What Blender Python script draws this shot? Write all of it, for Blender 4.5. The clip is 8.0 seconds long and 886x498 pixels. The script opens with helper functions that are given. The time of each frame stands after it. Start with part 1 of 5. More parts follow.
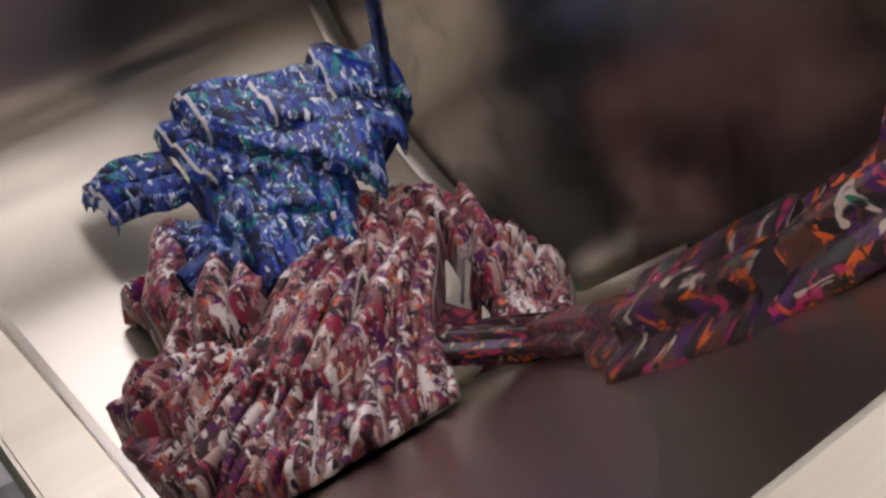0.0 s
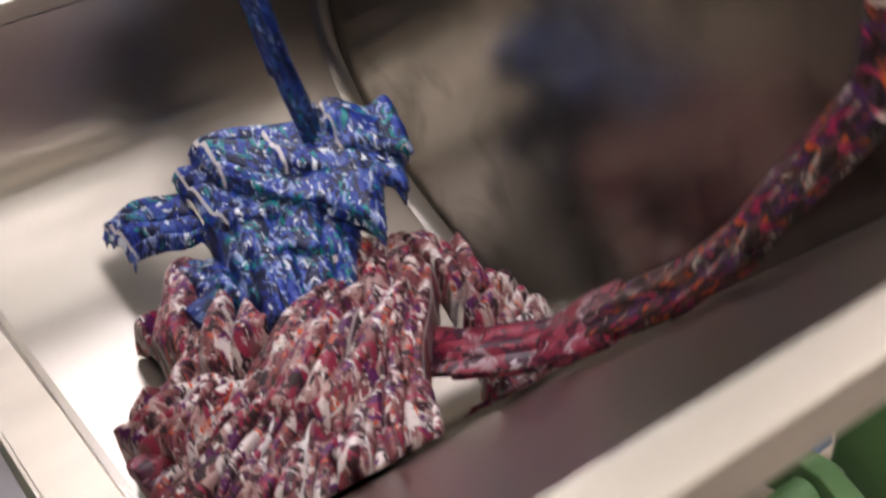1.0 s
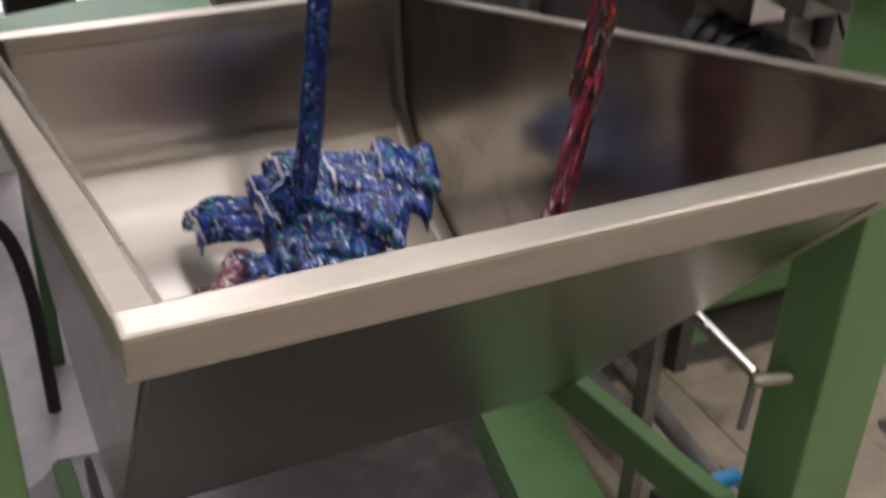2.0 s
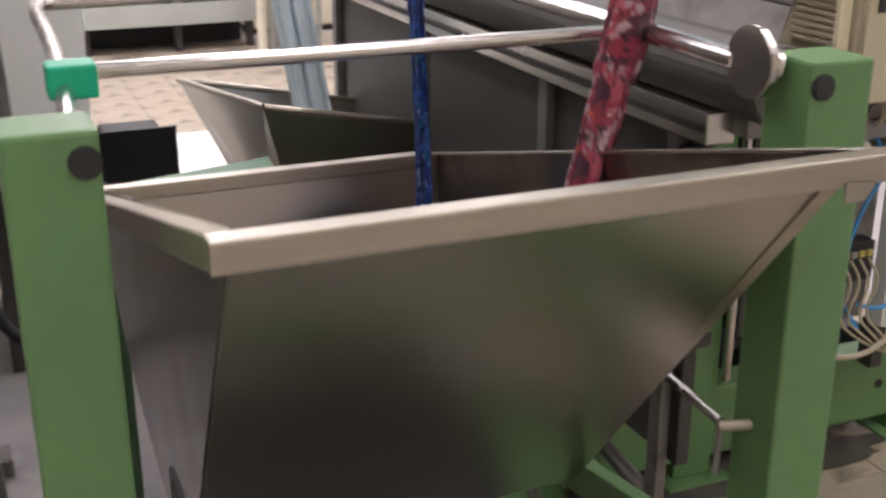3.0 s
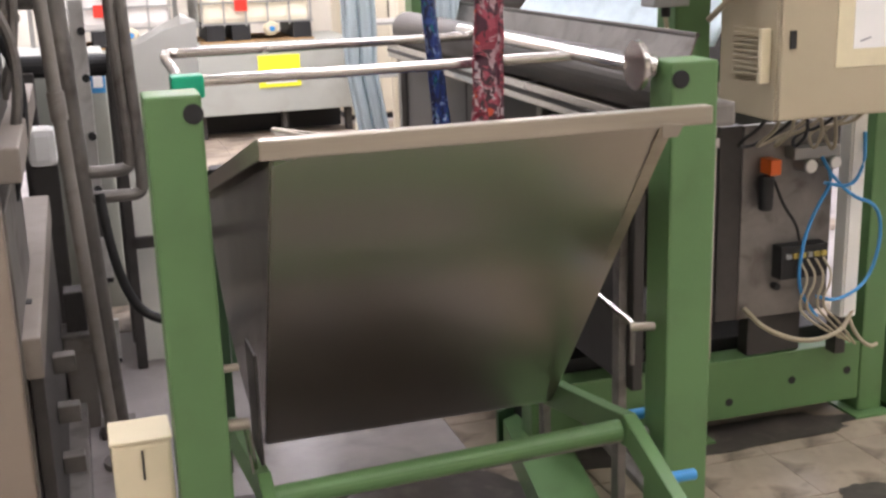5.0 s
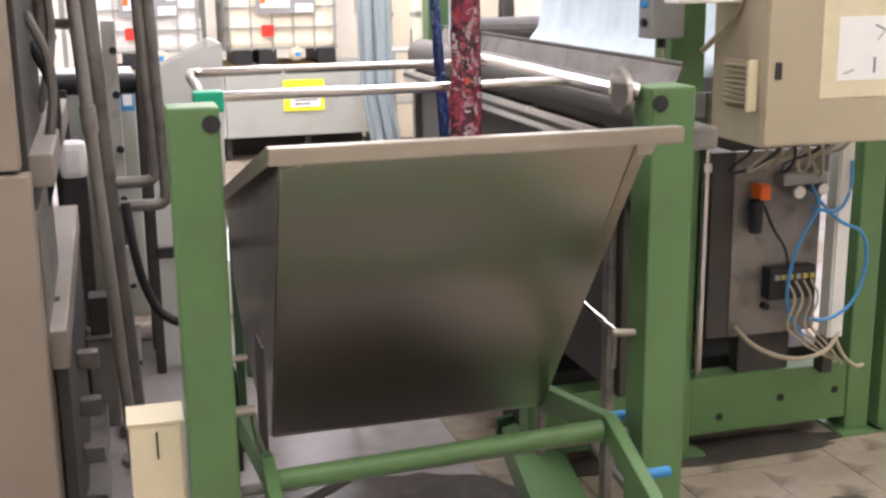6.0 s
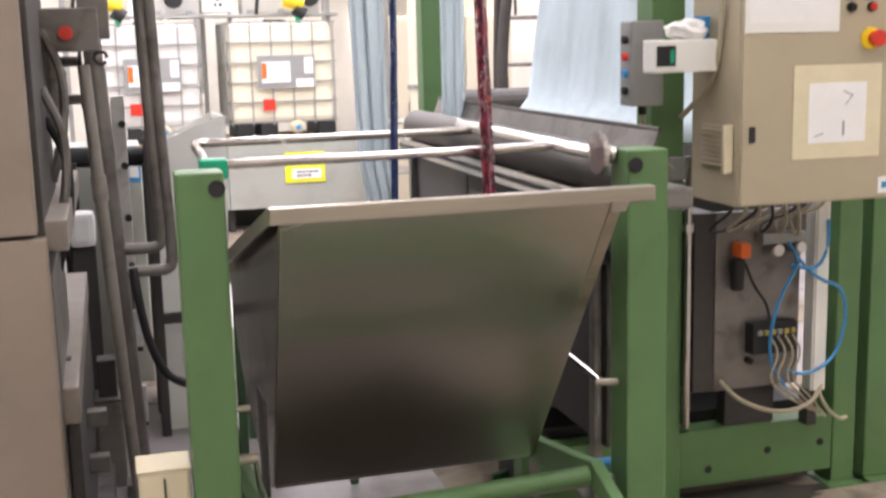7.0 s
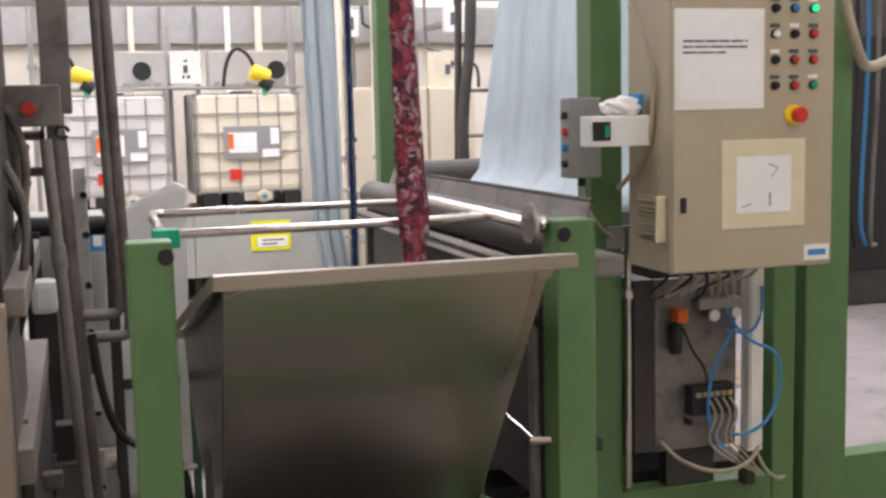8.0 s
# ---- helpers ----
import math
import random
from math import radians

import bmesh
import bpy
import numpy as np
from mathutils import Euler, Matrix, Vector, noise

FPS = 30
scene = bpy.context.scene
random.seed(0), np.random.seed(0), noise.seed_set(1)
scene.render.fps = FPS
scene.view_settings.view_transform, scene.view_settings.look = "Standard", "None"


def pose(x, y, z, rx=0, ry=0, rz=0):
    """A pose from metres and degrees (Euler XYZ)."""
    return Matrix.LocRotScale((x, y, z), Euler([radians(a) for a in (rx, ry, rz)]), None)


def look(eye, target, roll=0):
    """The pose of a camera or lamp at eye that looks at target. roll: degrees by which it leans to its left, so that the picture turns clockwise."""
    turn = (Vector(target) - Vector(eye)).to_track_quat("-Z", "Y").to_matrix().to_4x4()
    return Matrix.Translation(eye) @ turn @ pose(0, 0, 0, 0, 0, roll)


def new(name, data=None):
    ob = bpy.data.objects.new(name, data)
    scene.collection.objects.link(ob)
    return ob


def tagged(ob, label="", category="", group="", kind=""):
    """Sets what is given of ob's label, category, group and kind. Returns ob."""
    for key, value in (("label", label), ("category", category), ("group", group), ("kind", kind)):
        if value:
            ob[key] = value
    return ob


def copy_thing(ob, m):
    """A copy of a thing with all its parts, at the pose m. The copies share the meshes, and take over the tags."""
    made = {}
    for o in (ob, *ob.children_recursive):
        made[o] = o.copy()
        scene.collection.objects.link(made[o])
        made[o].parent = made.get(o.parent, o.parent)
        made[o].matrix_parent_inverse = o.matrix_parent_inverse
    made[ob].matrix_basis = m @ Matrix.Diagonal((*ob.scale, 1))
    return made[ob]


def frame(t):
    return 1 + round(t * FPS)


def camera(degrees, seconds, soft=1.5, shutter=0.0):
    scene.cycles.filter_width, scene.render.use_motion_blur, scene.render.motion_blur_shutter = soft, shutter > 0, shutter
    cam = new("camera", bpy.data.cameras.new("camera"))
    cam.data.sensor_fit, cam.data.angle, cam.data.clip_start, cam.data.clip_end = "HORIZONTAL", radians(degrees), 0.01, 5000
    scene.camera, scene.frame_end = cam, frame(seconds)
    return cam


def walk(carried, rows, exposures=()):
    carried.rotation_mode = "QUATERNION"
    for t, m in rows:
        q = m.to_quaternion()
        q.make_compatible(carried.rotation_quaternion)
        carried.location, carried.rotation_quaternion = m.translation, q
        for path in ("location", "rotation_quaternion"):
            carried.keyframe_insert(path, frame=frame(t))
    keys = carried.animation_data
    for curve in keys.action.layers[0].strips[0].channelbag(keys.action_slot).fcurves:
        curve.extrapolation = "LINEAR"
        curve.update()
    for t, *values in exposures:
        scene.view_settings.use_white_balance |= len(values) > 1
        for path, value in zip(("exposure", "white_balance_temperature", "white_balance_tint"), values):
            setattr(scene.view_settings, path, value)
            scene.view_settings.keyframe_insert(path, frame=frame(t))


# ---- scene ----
cam = camera(41.7, 8.0, soft=2.6, shutter=0.6)
EARLY = [
    (0.0, (0.046, -0.352, 1.650), -41.0, 3.4, -38.0),
    (0.5, (0.034, -0.368, 1.692), -40.8, 2.4, -37.9),
    (1.0, (0.043, -0.447, 1.692), -38.0, 2.9, -35.4),
    (1.2, (0.052, -0.515, 1.722), -38.4, 3.9, -34.8),
]
PATH = [
    (2.3, (-0.035, -0.929, 1.755), (0.715, 0.698, 0.866), 3.0),
    (2.5, (-0.058, -1.008, 1.722), (0.649, 0.702, 0.963), -0.7),
    (2.7, (-0.091, -1.096, 1.72), (0.64, 0.62, 0.998), -0.9),
    (3, (-0.109, -1.243, 1.704), (0.615, 0.49, 1.017), -0.0),
    (3.5, (-0.065, -1.563, 1.687), (0.364, 0.287, 1.06), -2.2),
    (4, (-0.112, -1.781, 1.691), (0.368, 0.096, 1.196), -2.9),
    (4.5, (-0.188, -1.956, 1.658), (0.387, -0.113, 1.133), -2.3),
    (6, (-0.192, -2.328, 1.66), (0.341, -0.459, 1.191), -0.7),
    (6.5, (-0.225, -2.397, 1.645), (0.35, -0.528, 1.226), -2.8),
    (7, (-0.213, -2.5, 1.66), (0.325, -0.606, 1.311), -1.4),
    (7.5, (-0.182, -2.6, 1.673), (0.372, -0.698, 1.398), -0.8),
    (8, (-0.177, -2.676, 1.679), (0.413, -0.78, 1.444), -1.3),
]
walk(cam, [(t, pose(*p, 90 + pitch, roll, yaw)) for t, p, pitch, roll, yaw in EARLY]
     + [(t, look(eye, target, roll)) for t, eye, target, roll in PATH],
     exposures=[(0.0, 0.0), (0.5, 0.2), (1.2, 0.5), (2.5, -0.05), (3.4, 0.5), (4.0, 0.5), (6.5, 0.68), (8.0, -0.02)])

# ---------------------------------------------------------------- world and light
world = bpy.data.worlds.new("hall_air")
scene.world = world
world.use_nodes = True
world.node_tree.nodes["Background"].inputs[0].default_value = (0.9, 0.95, 1.0, 1)
world.node_tree.nodes["Background"].inputs[1].default_value = 0.015


# ---------------------------------------------------------------- materials
def mat(name, color, rough=0.5, metal=0.0, vary=0.12, scale=6.0, bump=0.15, fine=90.0, stretch=(1, 1, 1), spec=0.5, dirt=None, dirt_amount=0.0, spread=1.0):
    """A painted, moulded or metal surface with stains at one scale and grain at another."""
    m = bpy.data.materials.new(name)
    m.use_nodes = True
    nt = m.node_tree
    b = nt.nodes["Principled BSDF"]
    b.inputs["Metallic"].default_value = metal
    b.inputs["Specular IOR Level"].default_value = spec
    tc = nt.nodes.new("ShaderNodeTexCoord")
    mp = nt.nodes.new("ShaderNodeMapping")
    mp.inputs["Scale"].default_value = stretch
    nt.links.new(tc.outputs["Object"], mp.inputs["Vector"])
    n1 = nt.nodes.new("ShaderNodeTexNoise")
    n1.inputs["Scale"].default_value = scale
    n1.inputs["Detail"].default_value = 6
    n1.inputs["Roughness"].default_value = 0.65
    n2 = nt.nodes.new("ShaderNodeTexNoise")
    n2.inputs["Scale"].default_value = fine
    n2.inputs["Detail"].default_value = 3
    nt.links.new(mp.outputs[0], n1.inputs["Vector"])
    nt.links.new(mp.outputs[0], n2.inputs["Vector"])
    r = nt.nodes.new("ShaderNodeValToRGB")
    r.color_ramp.elements[0].position, r.color_ramp.elements[1].position = 0.3, 0.72
    lo = [c * (1 - vary) for c in color]
    hi = [min(1, c * (1 + vary)) for c in color]
    r.color_ramp.elements[0].color, r.color_ramp.elements[1].color = (*lo, 1), (*hi, 1)
    nt.links.new(n1.outputs["Fac"], r.inputs["Fac"])
    last = r.outputs["Color"]
    if dirt:
        n3 = nt.nodes.new("ShaderNodeTexNoise")
        n3.inputs["Scale"].default_value = scale * 1.7
        n3.inputs["Detail"].default_value = 8
        n3.inputs["Distortion"].default_value = 0.6
        nt.links.new(tc.outputs["Object"], n3.inputs["Vector"])
        r3 = nt.nodes.new("ShaderNodeValToRGB")
        r3.color_ramp.elements[0].position, r3.color_ramp.elements[1].position = 0.52, 0.7
        r3.color_ramp.elements[0].color = (0, 0, 0, 1)
        r3.color_ramp.elements[1].color = (dirt_amount,) * 3 + (1,)
        nt.links.new(n3.outputs["Fac"], r3.inputs["Fac"])
        mx = nt.nodes.new("ShaderNodeMix")
        mx.data_type = "RGBA"
        nt.links.new(r3.outputs["Color"], mx.inputs[0])
        nt.links.new(last, mx.inputs[6])
        mx.inputs[7].default_value = (*dirt, 1)
        last = mx.outputs[2]
    nt.links.new(last, b.inputs["Base Color"])
    rr = nt.nodes.new("ShaderNodeMapRange")
    rr.inputs["To Min"].default_value = max(0.02, rough - 0.08 * spread)
    rr.inputs["To Max"].default_value = min(1, rough + 0.12 * spread)
    nt.links.new(n1.outputs["Fac"], rr.inputs["Value"])
    nt.links.new(rr.outputs[0], b.inputs["Roughness"])
    if bump:
        bp = nt.nodes.new("ShaderNodeBump")
        bp.inputs["Strength"].default_value = bump
        bp.inputs["Distance"].default_value = 0.002
        nt.links.new(n2.outputs["Fac"], bp.inputs["Height"])
        nt.links.new(bp.outputs[0], b.inputs["Normal"])
    return m


def cloth_mat(name, ground_colour, layers, cell=60.0, stretch=(1, 0.6, 1), rough=0.34):
    """Printed cloth: ragged brushed patches of several colours laid over one another."""
    m = bpy.data.materials.new(name)
    m.use_nodes = True
    nt = m.node_tree
    b = nt.nodes["Principled BSDF"]
    b.inputs["Roughness"].default_value = rough
    b.inputs["Specular IOR Level"].default_value = 0.45
    uv = nt.nodes.new("ShaderNodeTexCoord")
    last = None
    for k, (colour, level, size) in enumerate(layers):
        mp = nt.nodes.new("ShaderNodeMapping")
        mp.inputs["Scale"].default_value = stretch
        mp.inputs["Location"].default_value = (3.7 * k + 1.3, 2.9 * k, 0.7 * k)
        mp.inputs["Rotation"].default_value = (0, 0, 0.5 * math.sin(2.1 * k))
        nt.links.new(uv.outputs["UV"], mp.inputs["Vector"])
        n = nt.nodes.new("ShaderNodeTexNoise")
        n.inputs["Scale"].default_value = cell * size
        n.inputs["Detail"].default_value = 3
        n.inputs["Roughness"].default_value = 0.55
        n.inputs["Distortion"].default_value = 0.9
        nt.links.new(mp.outputs[0], n.inputs["Vector"])
        edge = nt.nodes.new("ShaderNodeMapRange")
        edge.inputs["From Min"].default_value, edge.inputs["From Max"].default_value = level, level + 0.025
        nt.links.new(n.outputs["Fac"], edge.inputs["Value"])
        mx = nt.nodes.new("ShaderNodeMix")
        mx.data_type = "RGBA"
        nt.links.new(edge.outputs[0], mx.inputs[0])
        if last is None:
            mx.inputs[6].default_value = (*ground_colour, 1)
        else:
            nt.links.new(last, mx.inputs[6])
        mx.inputs[7].default_value = (*colour, 1)
        last = mx.outputs[2]
    nt.links.new(last, b.inputs["Base Color"])
    # fine wet wrinkles drawn out along the cloth
    long_ = nt.nodes.new("ShaderNodeMapping")
    long_.inputs["Scale"].default_value = (1.0, 0.16, 1.0)
    nt.links.new(uv.outputs["UV"], long_.inputs["Vector"])
    wr = nt.nodes.new("ShaderNodeTexNoise")
    wr.inputs["Scale"].default_value = 75
    wr.inputs["Detail"].default_value = 3
    wr.inputs["Distortion"].default_value = 0.4
    nt.links.new(long_.outputs[0], wr.inputs["Vector"])
    bp = nt.nodes.new("ShaderNodeBump")
    bp.inputs["Strength"].default_value = 0.45
    bp.inputs["Distance"].default_value = 0.006
    nt.links.new(wr.outputs["Fac"], bp.inputs["Height"])
    bp2 = nt.nodes.new("ShaderNodeBump")
    bp2.inputs["Strength"].default_value = 0.25
    bp2.inputs["Distance"].default_value = 0.002
    nt.links.new(n.outputs["Fac"], bp2.inputs["Height"])
    nt.links.new(bp.outputs[0], bp2.inputs["Normal"])
    nt.links.new(bp2.outputs[0], b.inputs["Normal"])
    return m


def glow(name, color, strength):
    m = bpy.data.materials.new(name)
    m.use_nodes = True
    b = m.node_tree.nodes["Principled BSDF"]
    b.inputs["Base Color"].default_value = (*color, 1)
    b.inputs["Emission Color"].default_value = (*color, 1)
    b.inputs["Emission Strength"].default_value = strength
    return m


# stained trough steel, its dim reflections put into a darker colour
DIM_END_STEEL = mat("dim_stained_end_steel", (0.27, 0.235, 0.20), 0.20, 0.95, 0.22, 4.0, 0.08, 40, (1, 1, 0.4), dirt=(0.06, 0.045, 0.04), dirt_amount=0.6)
STEEL = mat("worn_roller_steel", (0.13, 0.12, 0.11), 0.58, 1.0, 0.12, 3.0, 0.03, 40, dirt=(0.16, 0.14, 0.12), dirt_amount=0.4)
TROUGH = mat("stainless_sheet", (0.43, 0.395, 0.345), 0.275, 1.0, 0.03, 0.9, 0.0, 25, (0.6, 1.2, 1.2), spread=0.25)
brush = TROUGH.node_tree.nodes.new("ShaderNodeTangent")
brush.direction_type, brush.axis = "RADIAL", "X"
TROUGH.node_tree.links.new(brush.outputs[0], TROUGH.node_tree.nodes["Principled BSDF"].inputs["Tangent"])
TROUGH.node_tree.nodes["Principled BSDF"].inputs["Anisotropic"].default_value = 0.8
TROUGH.node_tree.nodes["Principled BSDF"].inputs["Anisotropic Rotation"].default_value = 0.25
RIM = mat("rim_steel", (0.385, 0.345, 0.285), 0.36, 1.0, 0.16, 5, 0.08, 80, (0.3, 5, 5))
TUBE = mat("polished_tube", (0.55, 0.52, 0.49), 0.22, 1.0, 0.08, 8, 0.05, 60)
DULL = mat("dull_grey_steel", (0.22, 0.205, 0.19), 0.45, 0.6, 0.25, 5, 0.3, 60, dirt=(0.07, 0.05, 0.04), dirt_amount=0.6)
GREEN = mat("green_machine_paint", (0.10, 0.195, 0.074), 0.42, 0, 0.07, 3.5, 0.12, 140, dirt=(0.07, 0.11, 0.045), dirt_amount=0.25)
GREEN_DARK = mat("dark_green_paint", (0.055, 0.125, 0.055), 0.45, 0, 0.10, 3, 0.12, 140, dirt=(0.03, 0.06, 0.03), dirt_amount=0.3)
BEIGE = mat("beige_enamel", (0.43, 0.37, 0.26), 0.42, 0, 0.04, 2.5, 0.05, 160, dirt=(0.33, 0.27, 0.18), dirt_amount=0.2)
CREAM = mat("cream_plastic", (0.66, 0.58, 0.40), 0.5, 0, 0.06, 4, 0.08, 120)
GREY_PAINT = mat("grey_green_paint", (0.36, 0.37, 0.33), 0.5, 0, 0.06, 2.5, 0.05, 120, dirt=(0.24, 0.23, 0.19), dirt_amount=0.3)
GREY_BOX = mat("grey_enclosure", (0.30, 0.30, 0.29), 0.45, 0.2, 0.06, 5, 0.08, 120)
BLACK = mat("black_rubber", (0.012, 0.012, 0.012), 0.6, 0, 0.3, 10, 0.2, 120)
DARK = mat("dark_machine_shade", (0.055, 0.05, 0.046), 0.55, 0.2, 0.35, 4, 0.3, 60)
WHITE = mat("white_plastic", (0.80, 0.79, 0.74), 0.45, 0, 0.04, 4, 0.05, 100)
PAPER = mat("paper", (0.83, 0.82, 0.80), 0.7, 0, 0.03, 12, 0.05, 200)
MASK = mat("yellowed_tape", (0.68, 0.61, 0.42), 0.6, 0, 0.06, 12, 0.08, 200)
INK = mat("ink", (0.10, 0.10, 0.12), 0.7, 0, 0.1, 20, 0)
YELLOW = mat("yellow_label", (0.80, 0.78, 0.03), 0.5, 0, 0.05, 8, 0.03)
YELLOW_PLASTIC = mat("yellow_plastic", (0.85, 0.60, 0.02), 0.4, 0, 0.06, 8, 0.03)
YELLOW_DULL = mat("soiled_yellow_plastic", (0.42, 0.33, 0.08), 0.6, 0, 0.2, 20, 0.2)
RED = mat("red_plastic", (0.62, 0.035, 0.02), 0.4, 0, 0.06, 8, 0.03)
ORANGE = mat("orange_plastic", (0.80, 0.15, 0.02), 0.4, 0, 0.06, 8, 0.03)
BLUE = mat("blue_plastic", (0.04, 0.25, 0.55), 0.4, 0, 0.06, 8, 0.03)
TEAL = mat("teal_green_plastic", (0.0, 0.32, 0.17), 0.4, 0, 0.06, 8, 0.05)
CABLE = mat("pale_cable", (0.40, 0.35, 0.25), 0.55, 0, 0.1, 20, 0)
IBC_SKIN = mat("milky_tank", (0.80, 0.74, 0.58), 0.4, 0, 0.06, 2.0, 0.03)
CAGE = mat("galvanised_cage", (0.42, 0.42, 0.40), 0.4, 0.8, 0.1, 12, 0.05)
WOOD = mat("pallet_wood", (0.36, 0.22, 0.10), 0.75, 0, 0.25, 8, 0.4, 60, (1, 8, 8))
WALLPAINT = mat("wall_paint", (0.74, 0.70, 0.61), 0.75, 0, 0.05, 1.2, 0.1, 60, dirt=(0.5, 0.45, 0.36), dirt_amount=0.3)
CONCRETE = mat("wet_concrete", (0.36, 0.33, 0.32), 0.38, 0, 0.2, 2.2, 0.35, 50, dirt=(0.15, 0.13, 0.12), dirt_amount=0.6)
# floor colour for oily spots and for the shade under the trough
OILY_AND_SHADE = mat("oily_and_shaded_floor", (0.060, 0.051, 0.044), 0.34, 0, 0.35, 7, 0.25, 60, dirt=(0.14, 0.12, 0.10), dirt_amount=0.5)
TILE = mat("beige_floor_tile", (0.31, 0.255, 0.195), 0.40, 0, 0.28, 3.4, 0.15, 60, dirt=(0.075, 0.058, 0.045), dirt_amount=0.9)
SILK = mat("pale_blue_cloth", (0.64, 0.74, 0.80), 0.7, 0, 0.08, 3, 0.2, 40, (8, 8, 0.6))
CEILING_MAT = mat("ceiling_sheet", (0.60, 0.59, 0.55), 0.7, 0, 0.08, 1, 0.1)
LAMP = glow("lamp_diffuser", (1.0, 0.96, 0.97), 4.5)
LED_GREEN = glow("green_indicator", (0.02, 0.8, 0.35), 0.8)

PINK_PRINT = cloth_mat("pink_floral_print", (0.20, 0.065, 0.07), [((0.42, 0.27, 0.25), 0.50, 0.6), ((0.05, 0.012, 0.02), 0.54, 0.8), ((0.28, 0.02, 0.06), 0.56, 0.9), ((0.66, 0.58, 0.56), 0.55, 0.7),
    ((0.10, 0.014, 0.10), 0.59, 1.1), ((0.55, 0.09, 0.03), 0.62, 1.0), ((0.025, 0.010, 0.014), 0.58, 1.7), ((0.76, 0.72, 0.70), 0.64, 1.3)], 58)
BLUE_PRINT = cloth_mat("blue_floral_print", (0.009, 0.030, 0.25), [((0.05, 0.10, 0.38), 0.54, 0.7), ((0.004, 0.008, 0.05), 0.50, 0.7), ((0.0, 0.20, 0.21), 0.58, 0.9), ((0.24, 0.31, 0.54), 0.585, 1.0),
    ((0.004, 0.006, 0.03), 0.58, 1.6), ((0.66, 0.70, 0.75), 0.61, 1.3)], 60)
ORANGE_PRINT = cloth_mat("orange_and_purple_print", (0.06, 0.022, 0.016), [((0.045, 0.008, 0.06), 0.50, 0.7), ((0.42, 0.07, 0.012), 0.57, 0.9), ((0.012, 0.006, 0.006), 0.51, 0.9), ((0.26, 0.012, 0.06), 0.58, 0.9),
    ((0.32, 0.25, 0.21), 0.60, 1.0), ((0.02, 0.10, 0.06), 0.66, 1.0), ((0.012, 0.006, 0.008), 0.57, 1.6)], 62)


# ---------------------------------------------------------------- building blocks
def finish(bm, name, material, parent=None, label="", smooth=False):
    me = bpy.data.meshes.new(name)
    bmesh.ops.recalc_face_normals(bm, faces=bm.faces)
    if smooth:
        for f in bm.faces:
            f.smooth = True
    bm.to_mesh(me)
    bm.free()
    me.materials.append(material)
    ob = new(name, me)
    if parent is not None:
        ob.parent = parent
    if label:
        ob["label"] = label
    return ob


def part(name, bm, material, parent, label="", smooth=False):
    return finish(bm, name, material, parent, label, smooth)


def thing(name, label, category, group="", at=(0, 0, 0)):
    ob = new(name)
    ob.location = at
    return tagged(ob, label, category, group)


def box(x0, x1, y0, y1, z0, z1, bevel=0.004, bm=None):
    bm = bm or bmesh.new()
    t = bmesh.new()
    bmesh.ops.create_cube(t, size=1, matrix=Matrix.Translation(((x0 + x1) / 2, (y0 + y1) / 2, (z0 + z1) / 2)) @ Matrix.Diagonal((x1 - x0, y1 - y0, z1 - z0, 1)))
    if bevel:
        bmesh.ops.bevel(t, geom=list(t.edges), offset=min(bevel, 0.45 * min(x1 - x0, y1 - y0, z1 - z0)), segments=2, affect="EDGES", profile=0.6)
    return merge(bm, t)


def merge(bm, t, m=None):
    if m is not None:
        bmesh.ops.transform(t, matrix=m, verts=t.verts)
    me = bpy.data.meshes.new("join")
    t.to_mesh(me)
    t.free()
    bm.from_mesh(me)
    bpy.data.meshes.remove(me)
    return bm


def rod(a, b, r, n=14, bm=None, r2=None, bevel=0.0):
    bm = bm or bmesh.new()
    a, b = Vector(a), Vector(b)
    d = b - a
    t = bmesh.new()
    bmesh.ops.create_cone(t, cap_ends=True, segments=n, radius1=r, radius2=r if r2 is None else r2, depth=d.length)
    if bevel:
        caps = [e for e in t.edges if abs(e.verts[0].co.z - e.verts[1].co.z) < 1e-6]
        bmesh.ops.bevel(t, geom=caps, offset=bevel, segments=2, affect="EDGES")
    return merge(bm, t, Matrix.Translation((a + b) / 2) @ d.to_track_quat("Z", "Y").to_matrix().to_4x4())


def path_tube(points, r, n=10, bm=None, rounds=2, radii=None):
    """A bent tube or cable through the points, its corners rounded."""
    pts = [Vector(p) for p in points]
    for _ in range(rounds):
        out = [pts[0]]
        for p, q in zip(pts, pts[1:]):
            out += [p.lerp(q, 0.25), p.lerp(q, 0.75)]
        pts = out + [pts[-1]]
    bm = bm or bmesh.new()
    rings = []
    up = Vector((0.31, 0.2, 0.93))
    for k, p in enumerate(pts):
        d = (pts[min(k + 1, len(pts) - 1)] - pts[max(k - 1, 0)]).normalized()
        u = d.cross(up)
        if u.length < 1e-3:
            u = d.cross(Vector((1, 0, 0)))
        u.normalize()
        v = d.cross(u)
        rings.append([bm.verts.new(p + r * (math.cos(2 * math.pi * i / n) * u + math.sin(2 * math.pi * i / n) * v)) for i in range(n)])
    for p, q in zip(rings, rings[1:]):
        for i in range(n):
            bm.faces.new((p[i], p[(i + 1) % n], q[(i + 1) % n], q[i]))
    bm.faces.new(rings[0])
    bm.faces.new(list(reversed(rings[-1])))
    return bm


